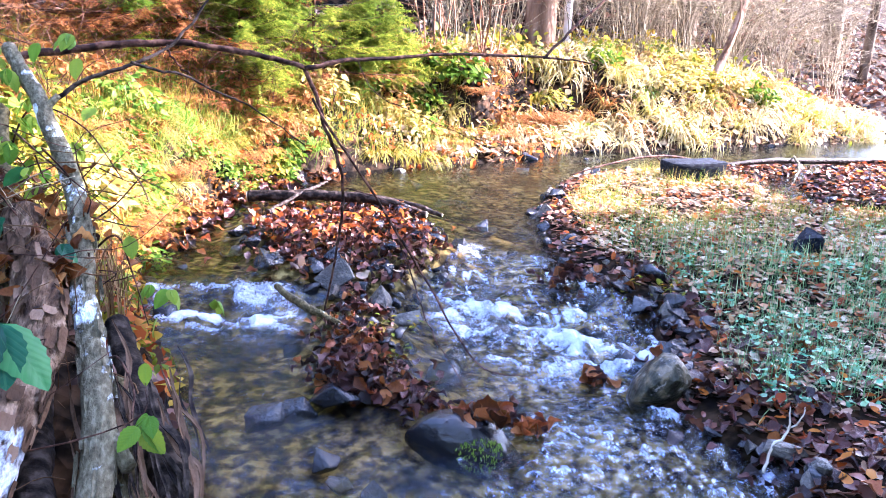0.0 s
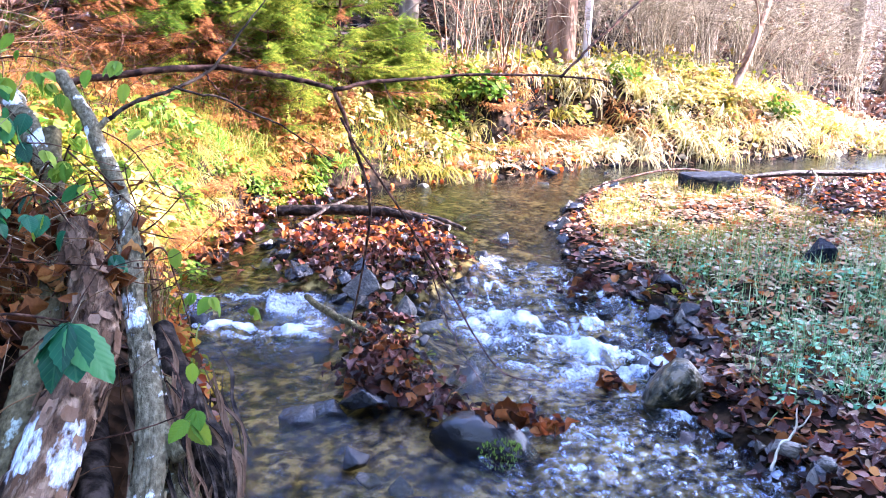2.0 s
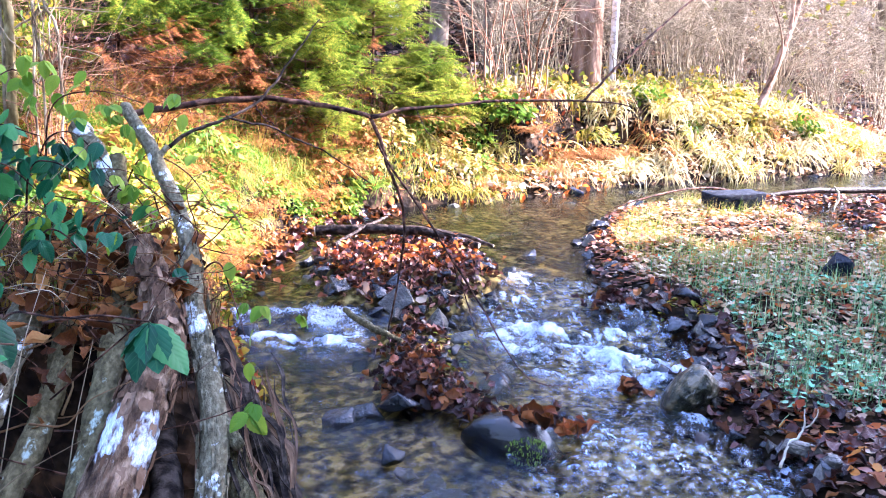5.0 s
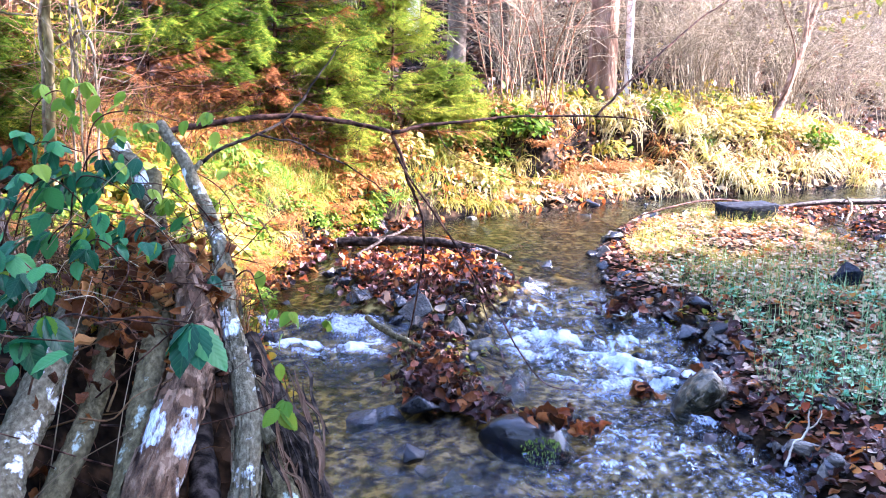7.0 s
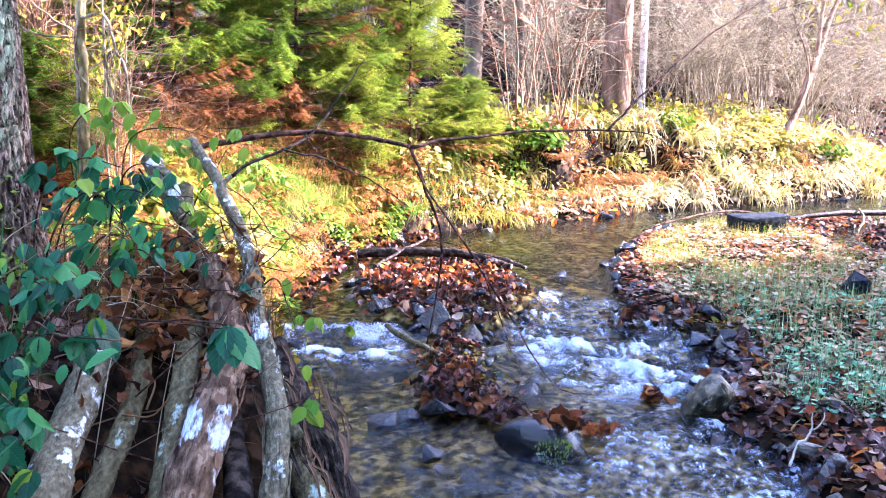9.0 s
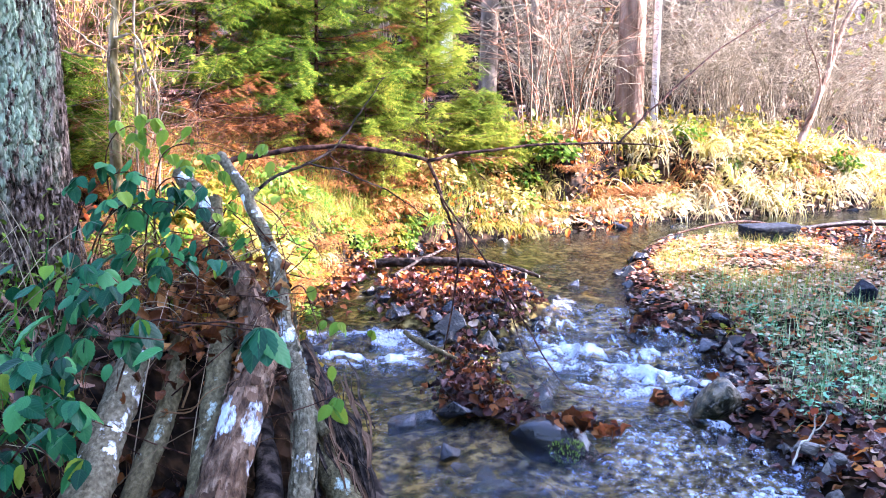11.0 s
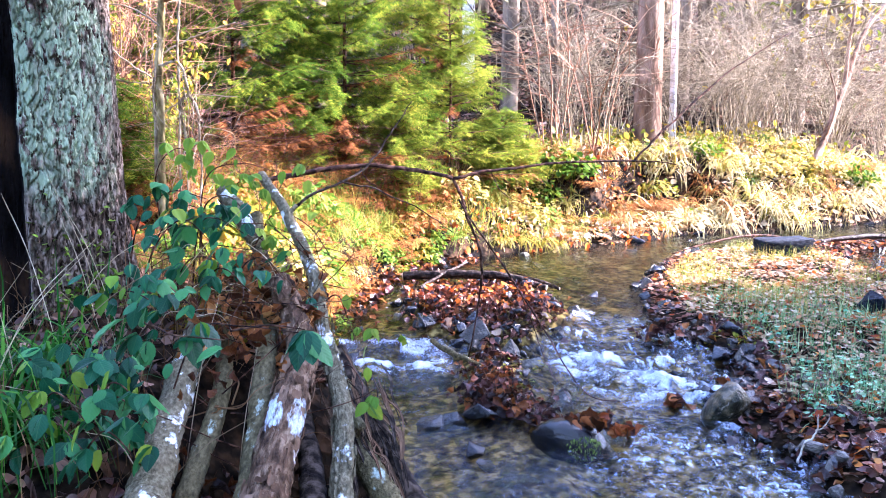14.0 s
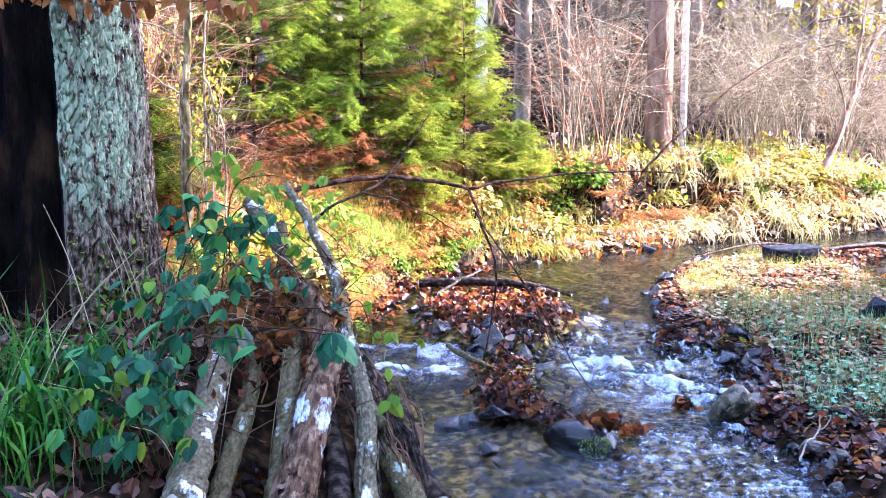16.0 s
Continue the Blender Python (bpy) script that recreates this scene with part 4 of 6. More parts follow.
heap_logs = [o for o in scene.collection.objects if o.name.startswith("log")]
flakes(heap_logs[1], [(-0.56, 1.8, 0.50), (-0.58, 2.13, 0.54), (-0.56, 2.64, 0.70), (-0.56, 2.96, 0.83), (-0.71, 3.45, 1.02)], 0.074, 110, 3, "bark_strip")
flakes(heap_logs[3], [(-0.31, 2.0, 0.36), (-0.33, 2.3, 0.45), (-0.36, 2.69, 0.62), (-0.47, 3.14, 0.83), (-0.58, 3.55, 1.09)], 0.037, 120, 4, "bark_pale")
def ribbon(geo, path, wide, seed):
    """A torn strip of bark: flat, a little cupped, ragged along its edges."""
    r = np.random.default_rng(seed)
    d = np.gradient(path, axis=0)
    d /= np.linalg.norm(d, axis=1)[:, None]
    across = np.cross(d, (0.25, -0.55, 0.8))
    across /= np.linalg.norm(across, axis=1)[:, None]
    up = np.cross(across, d)
    n = len(path)
    w = wide * np.sin(np.linspace(0.25, math.pi - 0.12, n)) * r.uniform(0.75, 1.25, n)
    rows = [path - across * w[:, None] + up * 0.3 * wide, path + up * r.normal(0, 0.001, n)[:, None], path + across * w[:, None] + up * 0.3 * wide]
    rows += [q - up * 0.004 for q in rows[::-1]]
    v = np.stack(rows, 1).reshape(-1, 3)
    f = [(i * 6 + j, i * 6 + (j + 1) % 6, i * 6 + 6 + (j + 1) % 6, i * 6 + 6 + j) for i in range(n - 1) for j in range(6)]
    return geo.add(v, f)


# loose bark strips
for k in range(50):
    x = rng.uniform(-0.36, -0.06)
    y0 = rng.uniform(2.25, 2.75)
    z0 = 0.36 + 0.40 * (y0 - 2.45) - 0.35 * (x + 0.1) + rng.uniform(0.0, 0.07)
    ln = rng.uniform(0.4, 0.95)
    bend = rng.normal(0, 0.013, (3, 2))
    pts = [(x, y0, z0), (x - 0.05 * ln + bend[0, 0], y0 + 0.2 * ln, z0 + 0.09 * ln + abs(bend[0, 1])), (x - 0.11 * ln + bend[1, 0], y0 + 0.35 * ln, z0 + 0.16 * ln + bend[1, 1] * 0.5), (x - 0.16 * ln + bend[2, 0], y0 + 0.5 * ln, z0 + 0.24 * ln + bend[2, 1] * 0.5)]
    whole("bark_strip", ribbon(Geo(), smooth_path(pts, 12), rng.uniform(0.003, 0.011), k), M[("bark_strip", "bark_dark")[k % 2]],
          "torn strip of loose bark over the logs", "bark", "bark strips", smooth=False)

# ---- dead branch over the stream ----
dead = thing("dead_branch", "thin forked dead branch reaching over the stream", "branch")


def limb(name, pts, radii, parent, n=40, mat="twig", seg=8, seed=0):
    p = smooth_path(pts, n)
    p = p + 0.006 * np.stack([fbm(np.arange(n) * 0.35, np.full(n, 1.0 + k), seed + k, 2) for k in range(3)], 1) * 2
    return part(name, tube(Geo(), p, radii, seg, 0.10, seed=seed), M[mat], parent)


limb("main_stem", [(-0.89, 4.06, 1.50), (-0.63, 4.17, 1.54), (-0.30, 4.27, 1.57), (-0.01, 4.32, 1.54), (0.20, 4.36, 1.49)], [0.0150, 0.0143, 0.0122, 0.0109], dead, seed=1)
limb("fork", [(0.20, 4.36, 1.49), (0.43, 4.47, 1.53), (0.83, 4.68, 1.56), (1.46, 4.98, 1.57), (1.80, 5.13, 1.54)], [0.0102, 0.0082, 0.0068, 0.0034], dead, seed=2)
limb("fork", [(1.46, 4.98, 1.57), (1.76, 5.17, 1.82), (2.27, 5.43, 2.20), (2.81, 5.67, 2.51)], [0.0078, 0.0068, 0.0035], dead, seed=3)
limb("fork", [(0.20, 4.36, 1.49), (0.30, 4.38, 1.23), (0.37, 4.39, 1.01), (0.36, 4.40, 0.71), (0.30, 4.46, 0.36)], [0.0095, 0.0082, 0.0068, 0.0041], dead, seed=4)
limb("twig", [(0.23, 4.35, 1.36), (0.52, 4.23, 0.93), (0.76, 4.12, 0.55), (0.94, 3.95, 0.28), (1.16, 3.88, 0.23)], [0.0061, 0.0061, 0.0041, 0.0020], dead, seed=5)
limb("twig", [(0.61, 4.19, 0.77), (0.68, 4.12, 0.58), (0.75, 4.05, 0.39), (0.83, 3.68, 0.27)], [0.0034, 0.0020], dead, seed=6)
limb("twig", [(0.39, 4.39, 0.97), (0.82, 4.52, 0.81), (1.26, 4.69, 0.64), (1.64, 4.88, 0.51)], [0.0027, 0.0014], dead, seed=7)
limb("twig", [(0.76, 4.12, 0.55), (1.05, 4.17, 0.50), (1.48, 4.35, 0.34)], [0.0020, 0.0014], dead, seed=8)
limb("twig", [(0.43, 4.47, 1.53), (0.53, 4.40, 1.38), (0.81, 4.48, 1.26), (1.72, 4.92, 0.84)], [0.0027, 0.0014], dead, seed=9)
limb("twig", [(-0.36, 4.24, 1.565), (-0.32, 4.22, 1.50), (-0.26, 4.2, 1.45)], [0.0048, 0.0027], dead, seed=10)
side = thing("side_branch", "dark thin twig growing from the crooked log", "branch")
limb("main_stem", [(-0.70, 3.83, 1.36), (-0.56, 3.90, 1.45), (-0.32, 4.07, 1.56), (-0.19, 4.20, 1.74), (-0.05, 4.38, 1.95)], [0.0096, 0.0064, 0.0024], side, mat="bark_dark", seed=11)
limb("twig", [(-0.44, 3.96, 1.50), (-0.22, 4.10, 1.43), (0.02, 4.23, 1.30), (0.20, 4.32, 1.16)], [0.0056, 0.0024], side, mat="bark_dark", seed=12)


# ---- spruces ----
def spruce(name, at, tall, wide, seed, label, group="young spruces", density=1.0, dead_low=0.25, spray=0.19, needles="spruce"):
    r = np.random.default_rng(seed)
    ob = thing(name, label, "tree", group, at=at)
    part("trunk", tube(Geo(), smooth_path([(0, 0, -0.3), (0.01 * tall, 0, tall * 0.5), (0, 0, tall)], 20), [0.007 * tall + 0.004, 0.003], 8, 0.05, seed=seed), M["twig"], ob)
    boughs, live, dry = Geo(), Geo(), Geo()
    z = 0.05 * tall
    while z < tall * 0.97:
        reach = wide * (1 - (z / tall)) ** 0.8 + 0.06
        for k in range(max(4, int(7 * density))):
            a = r.uniform(0, 2 * np.pi)
            ln = reach * r.uniform(0.7, 1.15)
            droop = -0.10 - 0.18 * r.uniform() + 0.5 * (z / tall)
            t = np.linspace(0, 1, 6)[:, None]
            d = np.array([math.cos(a), math.sin(a), 0])
            p = np.array([0, 0, z]) + d * ln * t + np.array([0, 0, 1]) * (droop * ln * t + 0.18 * ln * t ** 2)
            tube(boughs, p, [0.008 * (0.4 + ln), 0.002], 3, caps=False)
            n = max(6, int(ln / spray * 9.5 * density))
            tt = r.uniform(0.12, 1.0, n)
            pos = np.array([0, 0, z]) + d * (ln * tt)[:, None] + np.array([0, 0, 1]) * (droop * ln * tt + 0.18 * ln * tt ** 2)[:, None]
            yaw = a - np.pi / 2 + r.choice([-1, 1], n) * r.uniform(0.2, 1.1, n) * (1.05 - tt * 0.6)
            rot = turn(yaw, r.normal(-0.14, 0.28, n), r.normal(0, 0.35, n))
            brown = r.uniform() < (0.75 if z / tall < dead_low else 0.05)
            scatter(dry if brown else live, SPRAY, pos, rot, spray * r.uniform(0.7, 1.3, n) * (1 if not brown else 0.8))
        z += tall * 0.045 / density * r.uniform(0.7, 1.2)
    tagged(part("branchwork", boughs, M["twig"], ob), kind="stuff")
    part("crown", live, M[needles], ob, smooth=False)
    if dry.v:
        tagged(part("dead_growth", dry, M["spruce_dead"], ob, "rust-brown dead lower branches", smooth=False), kind="stuff")
    return ob


# the right-hand spruces take the lit needle colour
for k, (x, y, tall, wide, dl, kind) in enumerate([(-1.75, 7.5, 3.0, 1.1, 0.20, "spruce"), (-0.75, 8.25, 3.4, 1.15, 0.15, "spruce"), (0.38, 8.7, 2.2, 0.78, 0.08, "spruce_gold"), (-1.2, 9.3, 3.7, 1.15, 0.1, "spruce"),
                                                  (0.05, 9.3, 2.9, 0.95, 0.05, "spruce_gold"), (1.0, 9.2, 0.8, 0.5, 0.0, "spruce_gold"), (-2.25, 5.7, 1.0, 0.5, 0.2, "spruce"), (-3.0, 8.2, 1.6, 0.7, 0.3, "spruce"),
                                                  (-0.25, 8.0, 1.3, 0.55, 0.1, "spruce_gold")]):
    spruce("young_spruce", (x, y, float(lay(x, y)[0])), tall, wide, 40 + k, "bushy young spruce, dark green, on the leafy bank" if kind == "spruce" else "young spruce with needles coloured sunlit yellow-green on the bank",
           dead_low=dl, density=1.15 if kind == "spruce" else 1.0, spray=0.165, needles=kind)

# tall spruces added out of view, placed to shade the near water
first = spruce("tall_spruce", (9.5, 3.5, float(lay(9.5, 3.5)[0])), 13, 3.0, 91, "unseen tall dense spruce added to shade the near water", "tall spruces", 1.0, 0.0, 0.75)
for x, y, s in ((13.5, 4.7, 1.25), (12.6, 3.9, 1.1), (8.6, 1.3, 0.95), (11.4, 1.6, 1.1), (9.3, -1.5, 1.0), (12.8, -1.4, 1.1), (7.5, -4.8, 1.0), (3.5, -8.0, 1.1), (-1.5, -9.0, 1.0), (-6, -7.5, 1.1), (-7, -2.0, 1.0), (16.1, 4.2, 1.2), (16.7, 0.1, 1.2)):
    c = copy_thing(first, pose(x, y, float(lay(x, y)[0]), 0, 0, 57 * x))
    c.scale = (s, s, s)


# ---- bare forest ----
def bare_tree(name, at, tall, r0, seed, mat, label, lean=(0, 0), group="bare forest trees", limbs=26, low=0.15):
    r = np.random.default_rng(seed)
    ob = thing(name, label, "tree", group, at=at)
    base = smooth_path([(0, 0, -0.4), (lean[0] * 0.4 + r.uniform(-.05, .05), lean[1] * 0.4, tall * 0.45), (lean[0], lean[1], tall)], 24)
    part("trunk", tube(Geo(), base, [r0 * 1.25, r0, r0 * 0.8, r0 * 0.25], 12, 0.05, seed=seed), M[mat], ob)
    g = Geo()
    for k in range(limbs):
        t = r.uniform(low, 0.97)
        p = base[int(t * 23)]
        a, ln = r.uniform(0, 6.28), (0.4 + 1.7 * (1 - t)) * r.uniform(0.6, 1.2) * tall / 9
        d = np.array([math.cos(a), math.sin(a), r.uniform(0.0, 0.7)])
        q = smooth_path([p, p + d * ln * 0.5, p + d * ln + np.array([0, 0, r.uniform(-0.2, 0.4) * ln])], 7)
        tube(g, q, [r0 * 0.22 * (1.1 - t), min(0.004, r0 * 0.1)], 4, caps=False)
        for _ in range(5):
            s = q[r.integers(2, 7)]
            e = d + r.normal(0, 0.6, 3)
            tube(g, smooth_path([s, s + e * ln * 0.25, s + e * ln * 0.45 + np.array([0, 0, -0.06])], 4), [min(0.006, r0 * 0.12), 0.0015], 3, caps=False)
    tagged(part("branchwork", g, M["twig_pale" if mat != "bark_dark" else "bark_dark"], ob), kind="stuff")
    return ob


def stand(x, y):
    return (x, y, float(lay(x, y)[0]))


bare_tree("bare_tree", stand(3.28, 11.1), 11, 0.165, 1, "bark_brown", "stout brown bare tree on top of the sunlit bank", low=0.2)
bare_tree("white_tree", stand(3.70, 11.3), 11, 0.042, 2, "bark_birch", "slim white-barked tree beside a brown trunk", low=0.35)
bare_tree("bare_tree", stand(2.15, 12.1), 9, 0.05, 3, "bark_far", "thin reddish bare tree in the thicket")
bare_tree("bare_tree", stand(1.69, 14.1), 11, 0.13, 4, "bark_far", "grey-brown bare tree at the forest edge")
bare_tree("white_tree", stand(1.04, 15.1), 12, 0.10, 5, "bark_birch", "pale grey tree behind the spruces", low=0.4)
bare_tree("bare_tree", stand(7.2, 15.1), 12, 0.15, 6, "bark_far", "bare tree dim in the bright haze")
kinds = [bare_tree("bare_tree", stand(-1.43, 12.4), 12, 0.12, 7, "bark_far", "bare tree behind the spruces"),
         bare_tree("bare_tree", stand(4.9, 14.6), 13, 0.09, 8, "bark_far", "slim bare forest tree"),
         bare_tree("bare_tree", stand(-3.6, 11.5), 12, 0.14, 9, "bark_far", "bare tree on the wooded slope")]
r2 = np.random.default_rng(3)
n_put = 0
while n_put < 170:
    y = r2.uniform(14.5, 46)
    x = r2.uniform(-0.8, 0.72) * y
    if x > 4.0 and y + 0.09 * x < 13.6:      # the sunny gap down the valley
        continue
    s = r2.uniform(0.8, 1.3)
    c = copy_thing(kinds[n_put % 3], pose(x, y, float(lay(x, y)[0]), r2.uniform(-3, 3), r2.uniform(-3, 3), r2.uniform(0, 360)))
    c.scale = (s, s, s * r2.uniform(0.9, 1.2))
    n_put += 1
leaning = thing("leaning_tree", "young tree leaning over the stream with a mossy foot", "tree")
part("trunk", tube(Geo(), smooth_path([(5.0, 10.35, 0.55), (5.3, 10.6, 0.95), (5.8, 11.1, 1.58), (6.39, 11.72, 2.43), (7.02, 12.36, 3.34), (8.12, 13.0, 4.23)], 30), [0.075, 0.055, 0.04, 0.02], 10, 0.06), M["bark_brown"], leaning)
limb("fork", [(6.39, 11.72, 2.43), (6.5, 11.9, 3.0), (6.75, 12.2, 3.9), (6.9, 12.4, 4.8)], [0.035, 0.012], leaning, mat="bark_brown")
limb("fork", [(5.8, 11.1, 1.58), (5.9, 11.0, 2.2), (5.7, 11.2, 3.0)], [0.02, 0.006], leaning, mat="bark_brown")


# ---- thickets of bare twigs ----
def thicket(name, centres, stems, tall, spread, label, seed, mat="twig_pale", rad=0.005, group="bare shrubs", droop=0.75):
    r = np.random.default_rng(seed)
    g = Geo()
    for cx, cy in centres:
        cz = float(lay(cx, cy)[0])
        for _ in range(stems):
            a, h = r.uniform(0, 6.28), tall * r.uniform(0.5, 1.1)
            s = spread * r.uniform(0.2, 1.0)
            b = np.array([cx + r.normal(0, 0.10), cy + r.normal(0, 0.10), cz - 0.05])
            d = np.array([math.cos(a) * s, math.sin(a) * s, 0])
            p = smooth_path([b, b + d * 0.3 + (0, 0, h * 0.5), b + d + (0, 0, h * r.uniform(droop, 1.0))], 9)
            p += np.cumsum(r.normal(0, 0.02 * tall / 2.5, p.shape), axis=0)
            tube(g, p, [rad * r.uniform(0.8, 1.6), rad * 0.3], 3, caps=False)
            for _ in range(8):
                q = p[r.integers(3, 9)]
                e = r.normal(0, 1, 3)
                e[2] = abs(e[2]) * 0.6
                e /= np.linalg.norm(e)
                tube(g, smooth_path([q, q + e * h * 0.16, q + e * h * 0.34 + r.normal(0, .05, 3)], 4), [rad * 0.55, rad * 0.25], 3, caps=False)
    return whole(name, g, M[mat], label, "shrub", group, "stuff")


thicket("bare_shrub", [(1.75, 9.6), (2.15, 9.7)], 7, 3.0, 1.5, "tall brown bare shrub on the stream bank", 1, rad=0.008, mat="twig_rust", droop=0.6)
thicket("bare_shrub", [(2.0, 10.6), (2.7, 11.6), (4.6, 11.6), (5.6, 12.6), (4.2, 13.2), (6.5, 13.5), (7.5, 14), (3.2, 12.4), (4.9, 12.3), (5.9, 13.4), (7.0, 12.9), (8.4, 14.2), (2.4, 13.4)], 20, 2.4, 1.8, "dense thicket of pale bare twigs at the forest edge", 2, rad=0.006)
thicket("bare_shrub", [(x, 19 + 3 * (k % 4)) for k, x in enumerate(np.linspace(-3, 20, 22))], 20, 4.2, 2.4, "dim bare undergrowth deep in the forest", 33, rad=0.012)
thicket("bare_shrub", [(x, 14 + 2 * (k % 4)) for k, x in enumerate(np.linspace(-1, 12, 16))], 24, 3.2, 1.8, "grey-brown bare undergrowth in the forest", 3, rad=0.007)
thicket("bare_shrub", [(-2.3, 6.0), (-2.6, 6.8), (-2.9, 7.6), (-2.2, 7.0), (-3.3, 8.6)], 22, 2.5, 0.9, "tangle of dry reddish twigs between tree and spruces", 4, rad=0.005, mat="twig_rust")
thicket("bare_shrub", [(-1.62, 5.3), (-1.75, 5.5)], 12, 1.25, 0.35, "fine dry brown stems around the hanging vines", 44, rad=0.0035, mat="twig_rust")
thicket("bare_shrub", [(-2.5, 5.4), (-2.1, 6.4), (-1.3, 6.2)], 6, 1.1, 0.9, "dry brown bramble canes on the bank", 5, rad=0.004, mat="twig")
thicket("bare_shrub", [(3.0, 11.4), (4.0, 11.2), (4.8, 11.5), (5.6, 11.7), (6.4, 12.0), (7.4, 12.4), (3.6, 12.2), (5.2, 12.6), (6.8, 13.0), (2.4, 11.6), (8.0, 13.4)], 24, 2.7, 2.9, "arching pale bare twigs that criss-cross over the bank", 46, rad=0.005, droop=0.15)
thicket("bare_shrub", [(-1.0, 6.9), (-0.5, 7.4), (-0.1, 7.8), (0.5, 8.3), (-1.5, 6.5), (-0.8, 7.6)], 9, 0.9, 0.5, "thin reddish stems in the undergrowth of the bank", 47, rad=0.003, mat="twig")
thicket("bare_shrub", [(-1.6, 6.6), (-1.25, 6.9), (-0.95, 7.2), (-0.6, 7.5), (-0.25, 7.8), (-1.9, 6.2), (-1.4, 7.3)], 14, 0.6, 0.6, "rust-brown withered bracken stems below the spruces", 48, rad=0.0035, mat="fern_rust", droop=0.3)
thicket("bare_shrub", [(7.6, 12.4), (8.6, 12.6)], 20, 1.6, 1.0, "rusty bare shrub by the far water", 6, rad=0.006)

# ---- grass, herbs and leaf litter ----
def blades(name, x, y, tall, wide, mat, label, seed, lean=0.5, lift=0.0):
    r = np.random.default_rng(seed)
    n = len(x)
    z = height(x, y) + lift
    h = tall * r.uniform(0.5, 1.25, n)
    rot = turn(r.uniform(0, 6.28, n), r.normal(0, lean * 0.4, n))
    g = scatter(Geo(), BLADE, np.stack([x, y, z - 0.01], 1), rot, np.stack([np.full(n, wide) * r.uniform(.6, 1.3, n), h * lean * 1.6, h], 1))
    return whole(name, g, M[mat], label, "grass", kind="stuff", smooth=False)


def litter(name, x, y, size, mat, label, seed, lift=0.015, tilt=0.35, shape=None, category="leaf litter", z=None):
    r = np.random.default_rng(seed)
    n = len(x)
    z = (height(x, y) if z is None else z) + lift * r.uniform(0.2, 1.6, n)
    g = Geo()
    for k in range(4):
        m = np.arange(n) % 4 == k
        if m.sum():
            scatter(g, shape or STARS[k], np.stack([x[m], y[m], z[m]], 1), turn(r.uniform(0, 6.28, m.sum()), r.normal(0, tilt, m.sum()), r.normal(0, tilt, m.sum())), size * r.uniform(0.55, 1.3, m.sum()))
    return whole(name, g, M[mat], label, category, kind="stuff")


x, y = spots(11000, -3.5, 2.0, 5.6, 10.0, on_left(0.22, 2.6))
blades("bank_grass", x, y, 0.15, 0.0045, "grass_dry", "sunlit yellow dry grass on the bank", 11, 2.0)
x, y = spots(15000, -3.0, 2.0, 5.4, 10.0, on_left(0.20, 1.8))
n = len(x) // 2
blades("bank_grass", x[:n], y[:n], 0.15, 0.0045, "grass", "green grass tufts on the bank", 12, 1.9)
blades("bank_grass", x[n:], y[n:], 0.15, 0.0045, "grass_gold", "golden-green grass on the bank", 76, 2.0)
x, y = spots(6000, -3.0, 8.0, 5.4, 12.0, on_left(0.05, 2.4))
k = (fbm(x * 1.3, y * 1.3, 61) > -0.02)
x, y = x[k], y[k]
litter("herbs", x, y, 0.07, "yellow_leaf", "yellow-green herb leaves on the sunlit bank", 13, lift=0.10, tilt=0.5, shape=OVAL, category="herbs")
x, y = spots(3600, -3.5, 3.0, 5.2, 11.0, on_left(0.0, 3.0))
litter("leaf_litter", x, y, 0.08, "leaf_orange", "rust-orange dead leaves and ferns on the bank", 14, lift=0.05, tilt=0.7)
x, y = spots(6000, -3.5, 0.2, 1.5, 6.0, lambda x, y: on_left(0.0, 3.0)(x, y) & ((y > 3.3) | (x < -1.15)))
litter("leaf_litter", x, y, 0.08, "leaf_brown", "brown dead leaves on the near bank", 15, lift=0.03, tilt=0.6)
x, y = spots(1600, -2.0, 0.0, 3.6, 6.2, on_left(0.0, 0.9))
litter("leaf_litter", x, y, 0.06, "leaf_orange", "orange leaves on the sunlit bank by the pool", 26, lift=0.08, tilt=0.6)
x, y = spots(2600, -2.0, 0.0, 3.6, 6.2, on_left(0.0, 0.9))
litter("herbs", x, y, 0.06, "yellow_leaf", "yellow leaves on the sunlit bank by the pool", 16, lift=0.10, tilt=0.6, shape=OVAL, category="herbs")
x, y = spots(7000, 0.4, 8.0, 7.6, 11.5, on_left(0.02, 0.55))
blades("bank_grass", x, y, 0.09, 0.005, "grass_pale", "short bleached grass at the water's edge", 73, 2.2)
x, y = spots(2600, -0.6, 7.0, 6.4, 11.0, on_left(-0.03, 0.45))
litter("leaf_litter", x, y, 0.08, "leaf_pale", "pale dead leaves along the water's edge", 74, lift=0.02, tilt=0.4)
x, y = spots(14000, -2.6, 1.0, 5.5, 9.0, on_left(0.22, 2.0))
n = len(x) // 2
blades("bank_grass", x[:n], y[:n], 0.20, 0.0045, "grass_gold", "long golden-green grass below the spruces", 75, 2.0)
blades("bank_grass", x[n:], y[n:], 0.18, 0.0045, "grass", "long green grass below the spruces", 77, 2.0)
# gravel bar


def on_lawn(x, y):
    """The grassy part of the bar, this side of the back channel."""
    return on_right(0.3, 4)(x, y) & (x < np.interp(y, [4.5, 6.2, 7.0, 8.2], [6.0, 4.35, 3.85, 4.0]) + 0.5 * fbm(x * 2, y * 2, 83))


